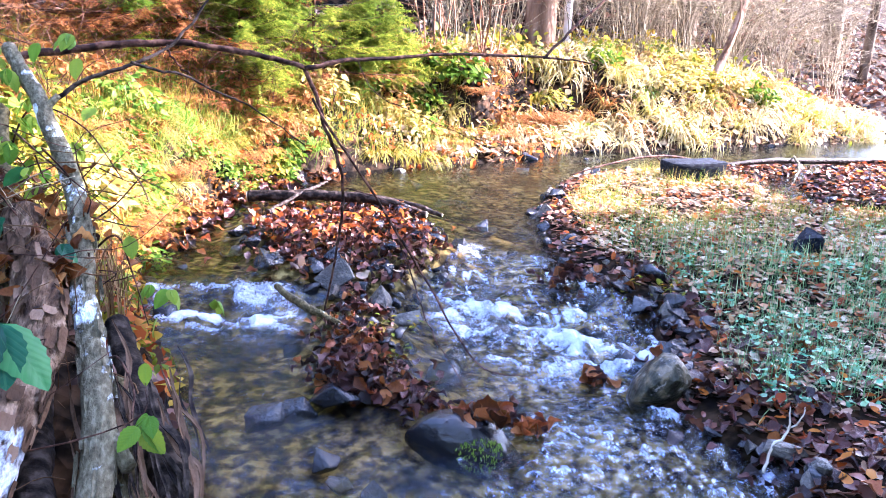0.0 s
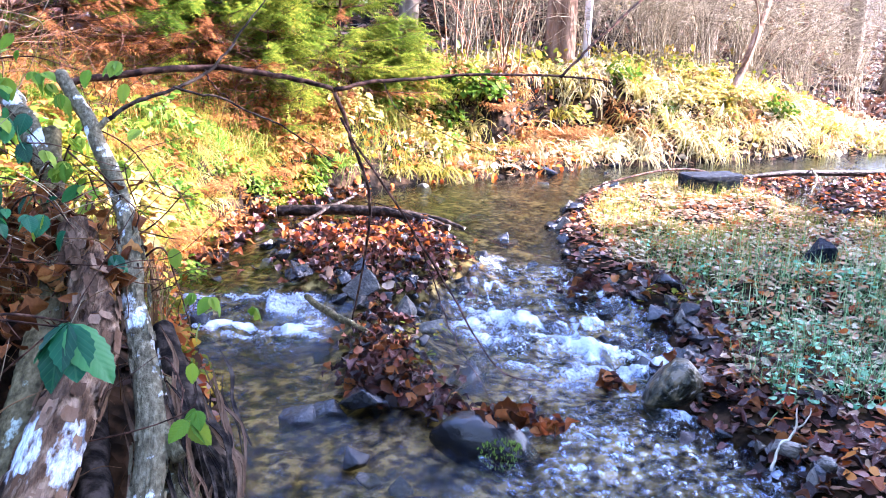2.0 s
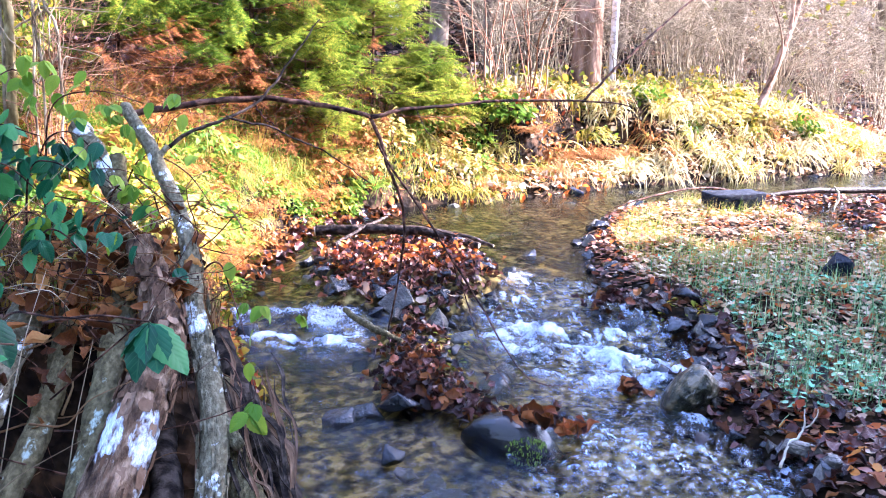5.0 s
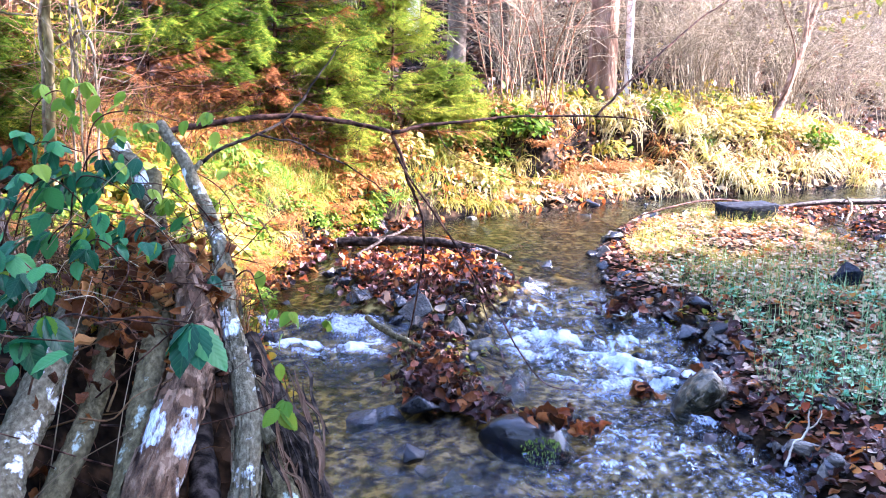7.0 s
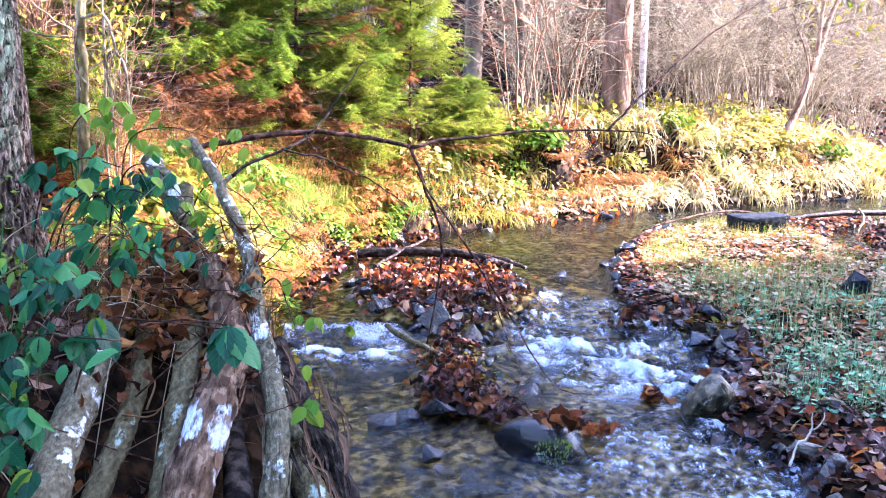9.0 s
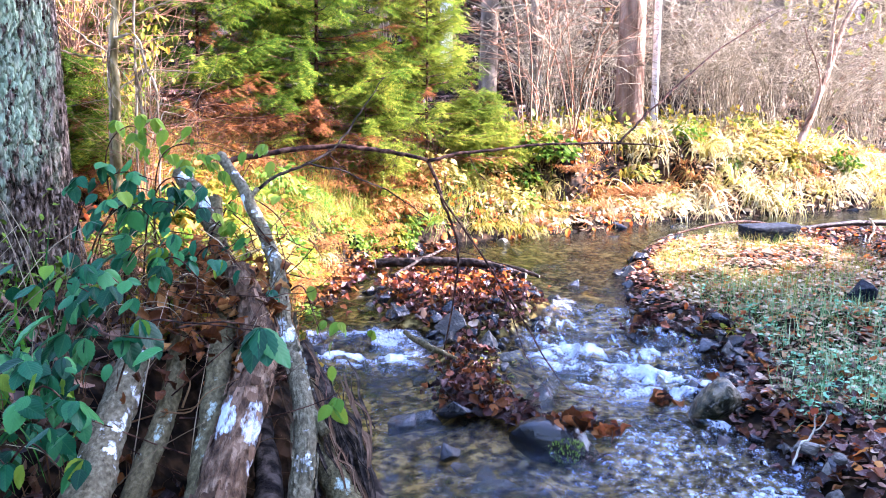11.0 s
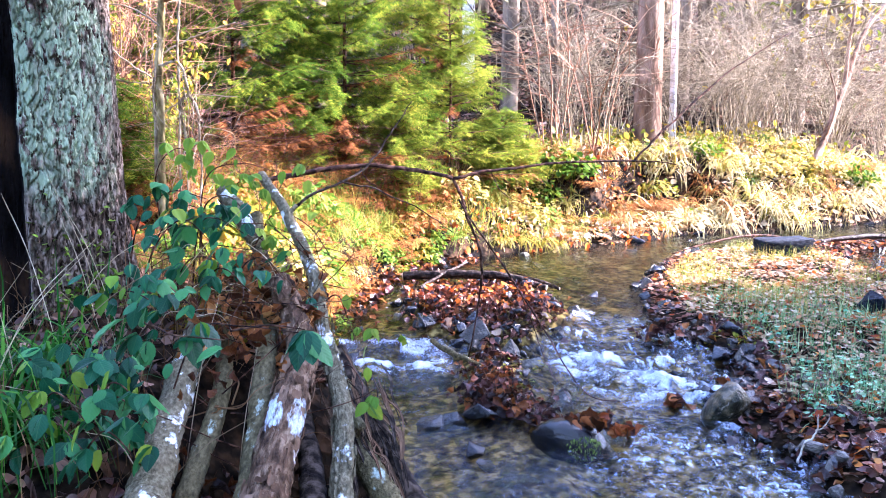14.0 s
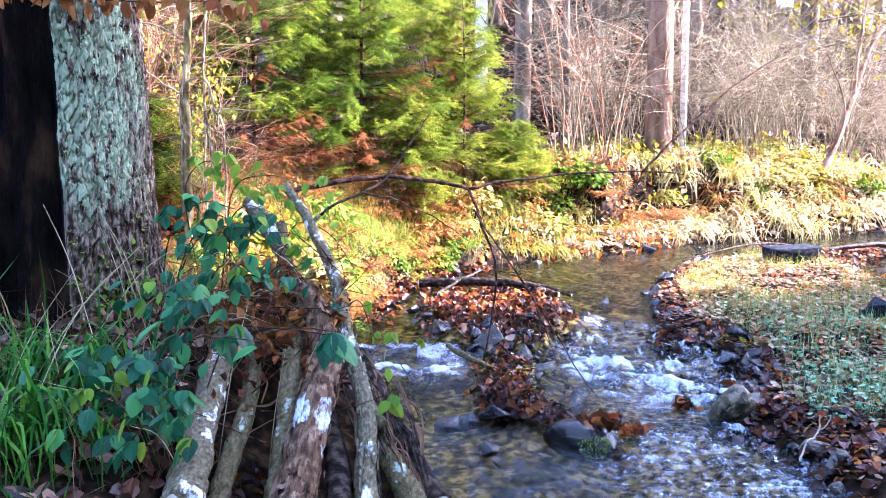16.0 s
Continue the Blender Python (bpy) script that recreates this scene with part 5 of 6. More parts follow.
x, y = spots(2600, 3.6, 6.4, 5.6, 8.4, lambda x, y: on_right(0.2, 4)(x, y) & ~on_lawn(x, y))
litter("leaf_litter", x, y, 0.065, "leaf_wet", "dark wet leaves along the back channel", 31, lift=0.02, tilt=0.4)
x, y = spots(16000, 1.6, 7.5, 2.4, 9.0, lambda x, y: on_right(0.05, 5)(x, y) & ((-off_line(x, y, EDGE_RIGHT) < 0.45 + 0.5 * fbm(x * 2, y * 2, 81)) | (y < 3.5 + 0.6 * fbm(x * 2, y * 2, 82)) | (hash2(np.floor(x * 97), np.floor(y * 89), 5) < 0.12)))
litter("leaf_litter", x, y, 0.06, "leaf_wet", "wet purple-brown leaves covering the gravel bar", 17, lift=0.012, tilt=0.22)
x, y = spots(4200, 1.6, 7.0, 2.8, 8.4, on_right(0.15, 5))
litter("leaf_litter", x, y, 0.056, "leaf_orange", "scattered orange leaves on the gravel bar", 18, lift=0.03, tilt=0.3)
x, y = spots(60000, 1.7, 6.4, 3.4, 8.1, on_lawn)
k = fbm(x * 2.4, y * 2.4, 50) + 0.5 * fbm(x * 7, y * 7, 52) + rng.normal(0, 0.10, len(x)) > -0.20
x, y = x[k], y[k]
# shade edge painted by colour: cool grass near, yellow grass beyond
near_end = rng.uniform(0, 1, len(x)) > step(4.3, 6.3, y)
pale = ~near_end
blades("bar_grass", x[pale], y[pale], 0.07, 0.0035, "grass_dry", "thin yellow-green grass on the gravel bar", 19, 2.2)
blades("bar_grass", x[pale][1::3], y[pale][1::3], 0.08, 0.004, "grass", "short green grass on the gravel bar", 27, 2.0)
blades("bar_grass", x[near_end], y[near_end], 0.06, 0.006, "bar_green", "short green grass with a cool shade tint on the gravel bar", 28, 3.2)
green = fbm(x[near_end] * 3.1, y[near_end] * 3.1, 58) > 0.05
hx, hy = x[near_end][green][::3], y[near_end][green][::3]
litter("herbs", hx, hy, 0.036, "herb", "small green creeping herbs on the gravel bar", 20, lift=0.045, tilt=0.3, category="herbs")
x, y = spots(12000, 1.8, 6.6, 3.5, 8.2, on_lawn)
litter("leaf_litter", x, y, 0.050, "leaf_bleached", "bleached flat leaves pressed into the grass of the bar", 30, lift=0.03, tilt=0.22)
x, y = spots(4200, 2.0, 6.6, 4.0, 8.4, on_lawn)
litter("leaf_litter", x, y, 0.052, "leaf_peach", "peach-coloured dry leaves on the sunlit bar", 29, lift=0.03, tilt=0.3)
x, y = spots(8500, 1.6, 7.0, 2.6, 8.6, on_right(0.10, 5))
litter("leaf_litter", x, y, 0.056, "leaf_pale", "pale tan and pinkish leaves on the gravel bar", 24, lift=0.025, tilt=0.28)
# islet
def on_islet(x, y):
    return height(x, y) > water_level(x, y) + 0.015


x, y = spots(9000, -0.2, 1.25, 3.4, 6.7, on_islet)
litter("leaf_litter", x, y, 0.052, "leaf_wet", "heap of wet purple-brown leaves on the islet", 21, lift=0.03, tilt=0.7)
x, y = spots(120, -0.3, 1.2, 5.0, 6.6, on_islet)
litter("leaf_litter", x, y, 0.065, "leaf_pale", "pale dead leaves on the islet", 25, lift=0.05, tilt=0.7)
x, y = spots(420, -0.1, 1.15, 5.4, 6.6, on_islet)
litter("leaf_litter", x, y, 0.062, "leaf_orange", "bright orange-red leaves on the islet", 22, lift=0.05, tilt=0.7)
# forest floor
x, y = spots(17000, -7, 14, 9.5, 22, on_left(1.0, 14))
litter("leaf_litter", x, y, 0.13, "leaf_brown", "brown leaf litter of the forest floor", 23, lift=0.05, tilt=0.6)


# ---- plants of the near bank ----
def broad_leaf(name, mat, seed):
    """A toothed, veined, folded bramble leaflet, 1 long."""
    r = np.random.default_rng(seed)
    n = 15
    t = np.linspace(0, 1, n)
    w = 0.35 * np.sin(np.pi * t ** 0.82) ** 0.75 * (1 - 0.10 * t)
    w[-1] = 0
    tooth = 1 + 0.05 * np.where(np.arange(n) % 2, 1, -1)
    fold, sag, curl = r.uniform(0.10, 0.55), r.uniform(0.10, 0.34), r.uniform(-0.25, 0.25)
    v, f = [], []
    for i in range(n):
        for q in (-1, -0.66, -0.33, 0, 0.33, 0.66, 1):
            x = q * w[i]
            v.append((x * (tooth[i] if abs(q) == 1 else 1), t[i] + 0.05 * abs(q), fold * abs(x) - 0.9 * abs(x) ** 2 - sag * t[i] ** 2 + curl * x * t[i]
                      + 0.007 * math.sin(24 * t[i] - 9 * abs(q)) * abs(q) + r.uniform(-.003, .003)))
    for i in range(n - 1):
        for q in range(6):
            a = i * 7 + q
            f.append((a, a + 1, a + 8, a + 7))
    return Geo().add(np.array(v), f).data(name, mat)


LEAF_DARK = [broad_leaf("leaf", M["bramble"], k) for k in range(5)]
# same leaflet in the lit colour, for shoots that should look sunlit
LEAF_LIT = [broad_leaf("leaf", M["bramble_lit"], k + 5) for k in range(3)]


def put_leaf(parent, p, size, yaw, tilt, roll, meshes, k):
    ob = new("leaf", meshes[k % len(meshes)])
    ob.parent = parent
    ob.matrix_basis = pose(*p, math.degrees(tilt), math.degrees(roll), math.degrees(yaw)) @ Matrix.Diagonal((size, size, size, 1))
    return ob


def bramble(path, leaves, size, seed, lit=False, label="bramble shoot with broad dark green leaves", rad=0.0035, spread=0.09):
    r = np.random.default_rng(seed)
    ob = thing("bramble", label, "bramble", "brambles on the near bank")
    q = smooth_path(path, 24)
    part("cane", tube(Geo(), q, [rad * 1.3, rad * 0.6], 6, 0.1), M["twig"], ob)
    for k in range(leaves):
        p = q[r.integers(8, 24)] + r.normal(0, spread, 3) * (1, 0.7, 0.7)
        yaw = math.pi + r.normal(0, 0.9)
        for j, dy in enumerate((-0.9, 0, 0.9)[: 3 if r.uniform() < 0.5 else 1]):
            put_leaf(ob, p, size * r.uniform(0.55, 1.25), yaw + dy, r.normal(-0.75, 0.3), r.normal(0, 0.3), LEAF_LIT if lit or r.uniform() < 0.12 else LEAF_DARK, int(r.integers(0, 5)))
    return ob


bramble([(-1.3, 2.6, 0.6), (-1.05, 2.3, 1.05), (-0.86, 2.05, 1.10), (-0.70, 2.06, 1.08)], 7, 0.115, 101, spread=0.06)
bramble([(-1.1, 2.7, 0.6), (-0.9, 2.5, 1.0), (-0.7, 2.35, 1.06), (-0.45, 2.34, 1.03)], 0, 0.15, 2)
near_leaf = bramble([(-0.75, 2.4, 1.03), (-0.6, 2.36, 1.06), (-0.46, 2.33, 1.05)], 0, 0.15, 3)
for k, (dy, sz) in enumerate(((-1.25, 0.11), (-0.4, 0.15), (0.25, 0.14), (0.95, 0.165))):
    put_leaf(near_leaf, (-0.46, 2.33, 1.05), sz, math.pi + dy, -0.70, 0.1, LEAF_DARK, k)
bramble([(-1.4, 3.2, 0.7), (-1.25, 3.1, 1.2), (-1.1, 3.1, 1.38), (-0.98, 3.2, 1.25)], 15, 0.085, 4)
bramble([(-1.5, 3.5, 0.8), (-1.4, 3.4, 1.3), (-1.25, 3.45, 1.48), (-1.05, 3.4, 1.45)], 14, 0.08, 5)
bramble([(-1.5, 3.1, 0.7), (-1.3, 2.95, 1.05), (-1.15, 2.85, 1.15), (-1.0, 2.8, 1.05)], 13, 0.08, 6)
bramble([(-1.6, 2.9, 0.7), (-1.45, 2.7, 0.95), (-1.25, 2.5, 0.95), (-1.1, 2.4, 0.9)], 13, 0.085, 7)
bramble([(-1.4, 2.5, 0.55), (-1.25, 2.3, 0.8), (-1.1, 2.15, 0.86), (-0.98, 2.1, 0.78)], 13, 0.08, 8)
bramble([(-1.6, 2.5, 0.6), (-1.4, 2.2, 0.8), (-1.3, 2.1, 0.8), (-1.15, 2.0, 0.7)], 12, 0.08, 9)
bramble([(-1.2, 3.9, 0.95), (-1.15, 3.7, 1.35), (-1.0, 3.6, 1.45), (-0.85, 3.6, 1.3)], 14, 0.075, 10)
bramble([(-1.3, 4.2, 1.0), (-1.2, 4.0, 1.5), (-1.0, 3.95, 1.6), (-0.8, 4.0, 1.55)], 12, 0.075, 11, True, "bramble shoot with leaves coloured sunlit yellow-green")
bramble([(-1.5, 4.3, 1.0), (-1.5, 4.1, 1.5), (-1.35, 4.0, 1.68), (-1.2, 4.0, 1.6)], 12, 0.08, 12, True, "bramble shoot with leaves coloured sunlit yellow-green")
bramble([(-1.0, 4.2, 1.0), (-0.85, 4.1, 1.3), (-0.65, 4.05, 1.25), (-0.5, 4.0, 1.05)], 12, 0.07, 13, True, "bramble shoot with leaves coloured sunlit yellow-green")
bramble([(-0.6, 3.6, 0.8), (-0.45, 3.5, 0.95), (-0.38, 3.4, 0.85), (-0.32, 3.3, 0.7)], 8, 0.06, 14, True, "small bramble shoot with leaves coloured sunlit green")
bramble([(-0.45, 3.1, 0.6), (-0.35, 2.9, 0.75), (-0.28, 2.75, 0.72), (-0.27, 2.65, 0.68)], 3, 0.07, 15, True, "small bramble shoot with leaves coloured sunlit green", spread=0.03)
# long fresh grass in the corner
x, y = spots(170, -2.7, -1.3, 1.75, 3.2)
blades("long_grass", x, y, 0.32, 0.019, "grass_cool", "long fresh green grass blades on the near bank", 61, 1.3)
x, y = spots(420, -2.4, -1.05, 1.8, 4.2)
blades("dry_grass", x, y, 0.26, 0.005, "straw", "dry brown grass stalks among the brambles", 62, 0.9)
x, y = spots(900, -1.5, -0.5, 3.4, 4.3)
blades("dry_grass", x, y, 0.26, 0.005, "straw", "dry brown grass stalks behind the logs", 63, 0.9, lift=0.12)
# dead curled leaves caught in the heap
heap = thing("leaf_drift", "rust-brown curled leaves caught between the logs", "leaf litter")
CURL = []
for k in range(4):
    v, f = dry_leaf(70 + k, 6, 2)
    v = v.copy()
    v[:, 2] += (2.8, 1.2, 3.4, 2.0)[k] * v[:, 0] ** 2 + 0.05 * np.sin(9 * v[:, 1] + k)
    CURL.append(Geo().add(v, f).data("leaf", M["leaf_one"]))
CURL_WET = []
for q in CURL:
    q = q.copy()
    q.materials[0] = M["leaf_dark"]
    CURL_WET.append(q)
CURL_RUST = []
for q in CURL:
    q = q.copy()
    q.materials[0] = M["leaf_rust"]
    CURL_RUST.append(q)
CURL_TAN = []
for q in CURL:
    q = q.copy()
    q.materials[0] = M["leaf_tan"]
    CURL_TAN.append(q)
for k in range(230):
    x, y = rng.uniform(-1.1, -0.5), rng.triangular(2.5, 3.45, 3.7)
    z = 0.60 + 0.42 * (y - 2.5) + rng.uniform(-0.06, 0.10)
    ob = new("leaf", (CURL if k % 5 < 3 else CURL_TAN)[k % 4])
    ob.parent = heap
    s_ = rng.uniform(0.05, 0.10)
    ob.matrix_basis = pose(x, y, z, *(rng.uniform(-70, 70, 2)), rng.uniform(0, 360)) @ Matrix.Diagonal((s_, s_, s_, 1))
# single leaves on the islet's tail, on the moss stone and on the bar
def leaf_drift(label, spots_, n, size, seed, tilt=45, lift=0.0, wet=0.5):
    r = np.random.default_rng(seed)
    ob = thing("leaf_drift", label, "leaf litter")
    for k in range(n):
        cx, cy, sx, sy, up = spots_[k % len(spots_)]
        x, y = cx + r.normal(0, sx), cy + r.normal(0, sy)
        q = new("leaf", (CURL_WET if r.uniform() < wet else CURL_RUST if r.uniform() < 0.45 else CURL)[k % 4])
        q.parent = ob
        z = max(float(lay(x, y)[0]), float(water_level(np.array(x), np.array(y)))) + r.uniform(0.0, up) + lift
        s_ = size * r.uniform(0.6, 1.3)
        q.matrix_basis = pose(x, y, z, *(r.uniform(-tilt, tilt, 2)), r.uniform(0, 360)) @ Matrix.Diagonal((s_, s_, s_, 1))
    return ob


leaf_drift("rust-brown leaves heaped on the islet's tail", [(0.38, 4.30, 0.07, 0.12, 0.12), (0.40, 4.0, 0.10, 0.10, 0.10), (0.50, 3.85, 0.10, 0.08, 0.08)], 270, 0.052, 81, tilt=60)
leaf_drift("orange-brown leaves draped over the moss stone", [(0.87, 3.45, 0.05, 0.03, 0.05), (0.80, 3.44, 0.06, 0.03, 0.04), (1.0, 3.38, 0.04, 0.03, 0.0)], 66, 0.085, 82, tilt=70, lift=0.065, wet=0.25)
leaf_drift("wet leaves drifted on the bar's edge", [(2.0, 3.5, 0.16, 0.2, 0.06), (2.1, 3.0, 0.2, 0.2, 0.06), (2.3, 4.0, 0.2, 0.2, 0.05)], 300, 0.075, 83, 35, wet=0.7)
leaf_drift("dark wet leaves caught on the edge stones of the bar", [(1.66, 4.95, 0.08, 0.05, 0.10), (1.85, 4.90, 0.10, 0.06, 0.12), (2.12, 4.88, 0.10, 0.07, 0.10), (2.12, 4.38, 0.07, 0.09, 0.10)], 130, 0.07, 87, tilt=55, wet=0.7)
leaf_drift("sodden purple-brown leaves at the lower end of the islet", [(0.42, 3.82, 0.09, 0.06, 0.10), (0.56, 3.74, 0.08, 0.05, 0.08), (0.66, 3.62, 0.06, 0.05, 0.06), (0.33, 3.92, 0.06, 0.06, 0.10)], 190, 0.062, 88, tilt=60, lift=0.02, wet=0.75)
leaf_drift("brown leaves caught by the boulder", [(1.45, 3.85, 0.03, 0.03, 0.05), (1.78, 3.75, 0.05, 0.05, 0.2)], 22, 0.08, 84)
leaf_drift("orange leaves on the sunlit islet", [(0.4, 5.6, 0.25, 0.3, 0.06), (0.75, 5.9, 0.2, 0.2, 0.06), (0.35, 5.3, 0.3, 0.15, 0.04)], 280, 0.058, 85, wet=0.45)
# twig with dry leaves hanging at the old tree
beech = thing("beech_twig", "hanging twig with curled tan dead leaves", "branch")
part("twig", tube(Geo(), smooth_path([(-2.4, 3.1, 2.62), (-1.9, 3.2, 2.50), (-1.5, 3.5, 2.50), (-1.0, 3.75, 2.55)], 24), [0.007, 0.003], 6, 0.1), M["twig"], beech)
TAN = [broad_leaf("leaf", M["leaf_tan"], k + 30) for k in range(3)]
for k in range(90):
    t = rng.uniform(0, 1)
    p = (-2.4 + 1.45 * t + rng.normal(0, .04), 3.1 + 0.6 * t + rng.normal(0, .05), 2.54 + rng.normal(0, .04))
    put_leaf(beech, p, rng.uniform(0.06, 0.11), rng.uniform(0, 6.28), rng.uniform(-1.5, -0.6), rng.uniform(-0.8, 0.8), TAN, k)

# ---- sunlit growth on the far side ----
x, y = spots(9000, 0.9, 8.5, 8.4, 12.6, on_left(0.1, 3.0))
litter("leaf_litter", x, y, 0.09, "leaf_bleached", "sun-bleached dead leaves covering the far bank", 71, lift=0.05, tilt=0.5)


def tuft_mesh(mat, seed, n=46, ln=0.30, wide=0.006):
    """An arching tuft: blades that rise and fall back to the ground all round."""
    r = np.random.default_rng(seed)
    g = Geo()
    for k in range(n):
        a, q = r.uniform(0, 6.28), ln * r.uniform(0.5, 1.2)
        out = np.array([math.cos(a), math.sin(a), 0.0])
        wv = np.array([-out[1], out[0], 0.0]) * wide * r.uniform(0.7, 1.5)
        up, v = r.uniform(0.35, 0.8) if wide < 0.007 else r.uniform(0.7, 1.25), []
        for t in np.linspace(0, 1, 6):
            c = out * q * (0.08 + 0.85 * t) + np.array([0, 0, q * (up * 2.6 * t - (up * 2.6 + 0.15) * t * t)]) + r.normal(0, 0.006, 3)
            v += [c - wv * (1 - t * 0.8), c + wv * (1 - t * 0.8)]
        g.add(np.array(v), [(2 * m, 2 * m + 1, 2 * m + 3, 2 * m + 2) for m in range(5)])
    return g.data("grass_tuft", M[mat], False)


TUFTS = [tuft_mesh(m, 200 + k) for k, m in enumerate(("grass_pale", "grass_pale", "grass_dry", "grass_pale", "grass_dry", "fern_rust", "grass_gold"))]
r4 = np.random.default_rng(77)
n_put = 0
while n_put < 420:
    x, y = r4.uniform(0.7, 8.0), r4.uniform(8.0, 12.6)
    if on_left(0.12, 2.6)(np.array([x]), np.array([y]))[0]:
        q = new("grass_tuft", TUFTS[int(r4.integers(0, 7))] if x > 2.2 else TUFTS[(2, 4, 6, 6, 5)[int(r4.integers(0, 5))]])
        q.location = (x, y, float(lay(x, y)[0]) - 0.01)
        w_ = r4.uniform(0.6, 1.5) * (1 if x > 2.2 else 0.65)
        q.rotation_euler, q.scale = (r4.normal(0.25, 0.2), r4.normal(0, 0.2), r4.uniform(-0.6, 0.6)), (w_, w_, w_ * r4.uniform(0.8, 1.3))
        tagged(q, "arching tuft of bleached dry grass on the bank", "grass", kind="stuff")
        n_put += 1
HANG = [tuft_mesh(m, 240 + k, 60, 0.27, 0.0035) for k, m in enumerate(("grass_gold", "grass", "grass", "grass_dry", "fern_rust", "grass_gold"))]
for k in range(120):
    t = r4.uniform(0, 1)
    x = np.interp(t, [0, 0.3, 0.6, 0.8, 1], [-0.75, -0.72, -0.42, -0.05, 0.6]) - r4.uniform(0.0, 0.50)
    y = np.interp(t, [0, 0.3, 0.6, 0.8, 1], [5.1, 6.0, 6.75, 7.5, 7.95]) + r4.uniform(-0.05, 0.2)
    q = new("grass_tuft", HANG[k % 6])
    w_ = r4.uniform(0.6, 1.15)
    q.location, q.rotation_euler, q.scale = (x, y, float(lay(x, y)[0])), (r4.normal(0.2, 0.15), r4.normal(0.3, 0.15), r4.uniform(0, 6.28)), (w_, w_, w_)
    tagged(q, "tuft of yellow-green grass hanging over the water's edge", "grass", kind="stuff")
x, y = spots(1100, 1.0, 7.5, 8.8, 12.5, on_left(1.0, 3.0))
litter("herbs", x, y, 0.10, "yellow_leaf", "yellow bramble leaves on the far bank", 72, lift=0.22, tilt=0.6, shape=OVAL, category="herbs")


def leafy_tree(at, tall, r0, seed, label, leaves, lo):
    ob = bare_tree("leafy_tree", at, tall, r0, seed, "bark_far", label, low=0.25, limbs=26 if tall > 4 else 9)
    r = np.random.default_rng(seed)
    n = leaves
    c = r.normal(0, 1, (n, 3)) * (0.16 * tall, 0.16 * tall, 0.22 * tall) + (0, 0, tall * lo)
    c += 0.5 * np.stack([fbm(c[:, 0] * 2, c[:, 2] * 2, 5), fbm(c[:, 1] * 2, c[:, 2] * 2, 6), fbm(c[:, 0] * 2, c[:, 1] * 2, 7)], 1)
    g = scatter(Geo(), OVAL, c, turn(r.uniform(0, 6.28, n), r.normal(-0.6, 0.5, n), r.normal(0, 0.5, n)), (r.uniform(0.09, 0.18, n) if tall > 4 else r.uniform(0.03, 0.065, n)))
    part("crown", g, M["yellow_leaf"], ob, "thin yellow-green autumn leaves", smooth=False)
    return ob


leafy_tree(stand(7.9, 15.3), 8, 0.07, 21, "young tree with yellow-green leaves at the water's bend", 2600, 0.55)
leafy_tree(stand(9.3, 17.5), 9, 0.08, 22, "young tree with yellow-green leaves at the forest edge", 2600, 0.55)
leafy_tree(stand(-2.75, 6.5), 2.0, 0.015, 23, "small shrub with yellow-green leaves behind the old tree", 700, 0.5)
leafy_tree(stand(-2.0, 5.9), 1.3, 0.010, 24, "small shrub with yellow-green leaves on the bank", 500, 0.5)
bramble([(-1.2, 3.3, 0.8), (-1.15, 3.2, 1.1), (-1.05, 3.2, 1.2), (-0.95, 3.3, 1.1)], 8, 0.09, 32)
bramble([(-1.5, 2.9, 0.6), (-1.3, 2.7, 0.8), (-1.2, 2.6, 0.85), (-1.1, 2.5, 0.75)], 9, 0.09, 33)
bramble([(-1.8, 2.4, 0.6), (-1.6, 2.3, 0.85), (-1.5, 2.2, 0.85), (-1.35, 2.1, 0.75)], 7, 0.09, 34)


# ---- clumps of ferns, brambles and herbs on the banks ----
def clump_mesh(name, mat, n, rad, tall, size, seed, shape=OVAL):
    r = np.random.default_rng(seed)
    a, q, u = r.uniform(0, 6.28, n), r.uniform(0, 1, n) ** 0.6, r.uniform(0.15, 1, n)
    c = np.stack([rad * q * np.cos(a), rad * q * np.sin(a), tall * u * (1.05 - 0.6 * q ** 2)], 1)
    c += r.normal(0, 0.02, c.shape)
    g = scatter(Geo(), shape, c, turn(a - np.pi / 2 + r.normal(0, 0.5, n), r.normal(-0.25, 0.45, n), r.normal(0, 0.4, n)), size * r.uniform(0.6, 1.3, n))
    for k in range(0, n, 9):
        tube(g, smooth_path([(0, 0, -0.05), c[k] * (0.4, 0.4, 0.7), c[k]], 5), [0.004, 0.002], 3, caps=False)
    return g.data(name, M[mat], False)


def fern_mesh(mat, seed):
    r = np.random.default_rng(seed)
    g = Geo()
    for k in range(16):
        a, ln = k * 0.39 + r.normal(0, 0.15), r.uniform(0.28, 0.45)
        for t in np.linspace(0.15, 1, 7):
            p = np.array([[math.cos(a) * ln * t, math.sin(a) * ln * t, ln * (0.95 * t - 0.75 * t * t)]])
            for sgn in (-1, 1):
                scatter(g, SPRAY, p, turn([a - np.pi / 2 + sgn * 1.1], [-0.3]), [0.17 * (1.1 - 0.75 * t)])
    return g.data("rusty_fern", M[mat], False)


CLUMPS = {"y": [clump_mesh("herb_clump", "yellow_leaf", 170, 0.26, 0.26, 0.075, k) for k in range(3)],
          "g": [clump_mesh("herb_clump", "grass", 170, 0.24, 0.24, 0.07, k + 5) for k in range(3)],
          "f": [fern_mesh("fern_rust", k) for k in range(3)],
          "d": [clump_mesh("herb_clump", "spruce", 160, 0.24, 0.28, 0.085, k + 9) for k in range(2)]}
SAY = {"y": "clump of yellow-green bramble leaves on the sunlit bank", "g": "clump of fresh green herbs on the bank",
       "f": "rusty dead fern on the bank", "d": "dark green bramble clump on the bank"}
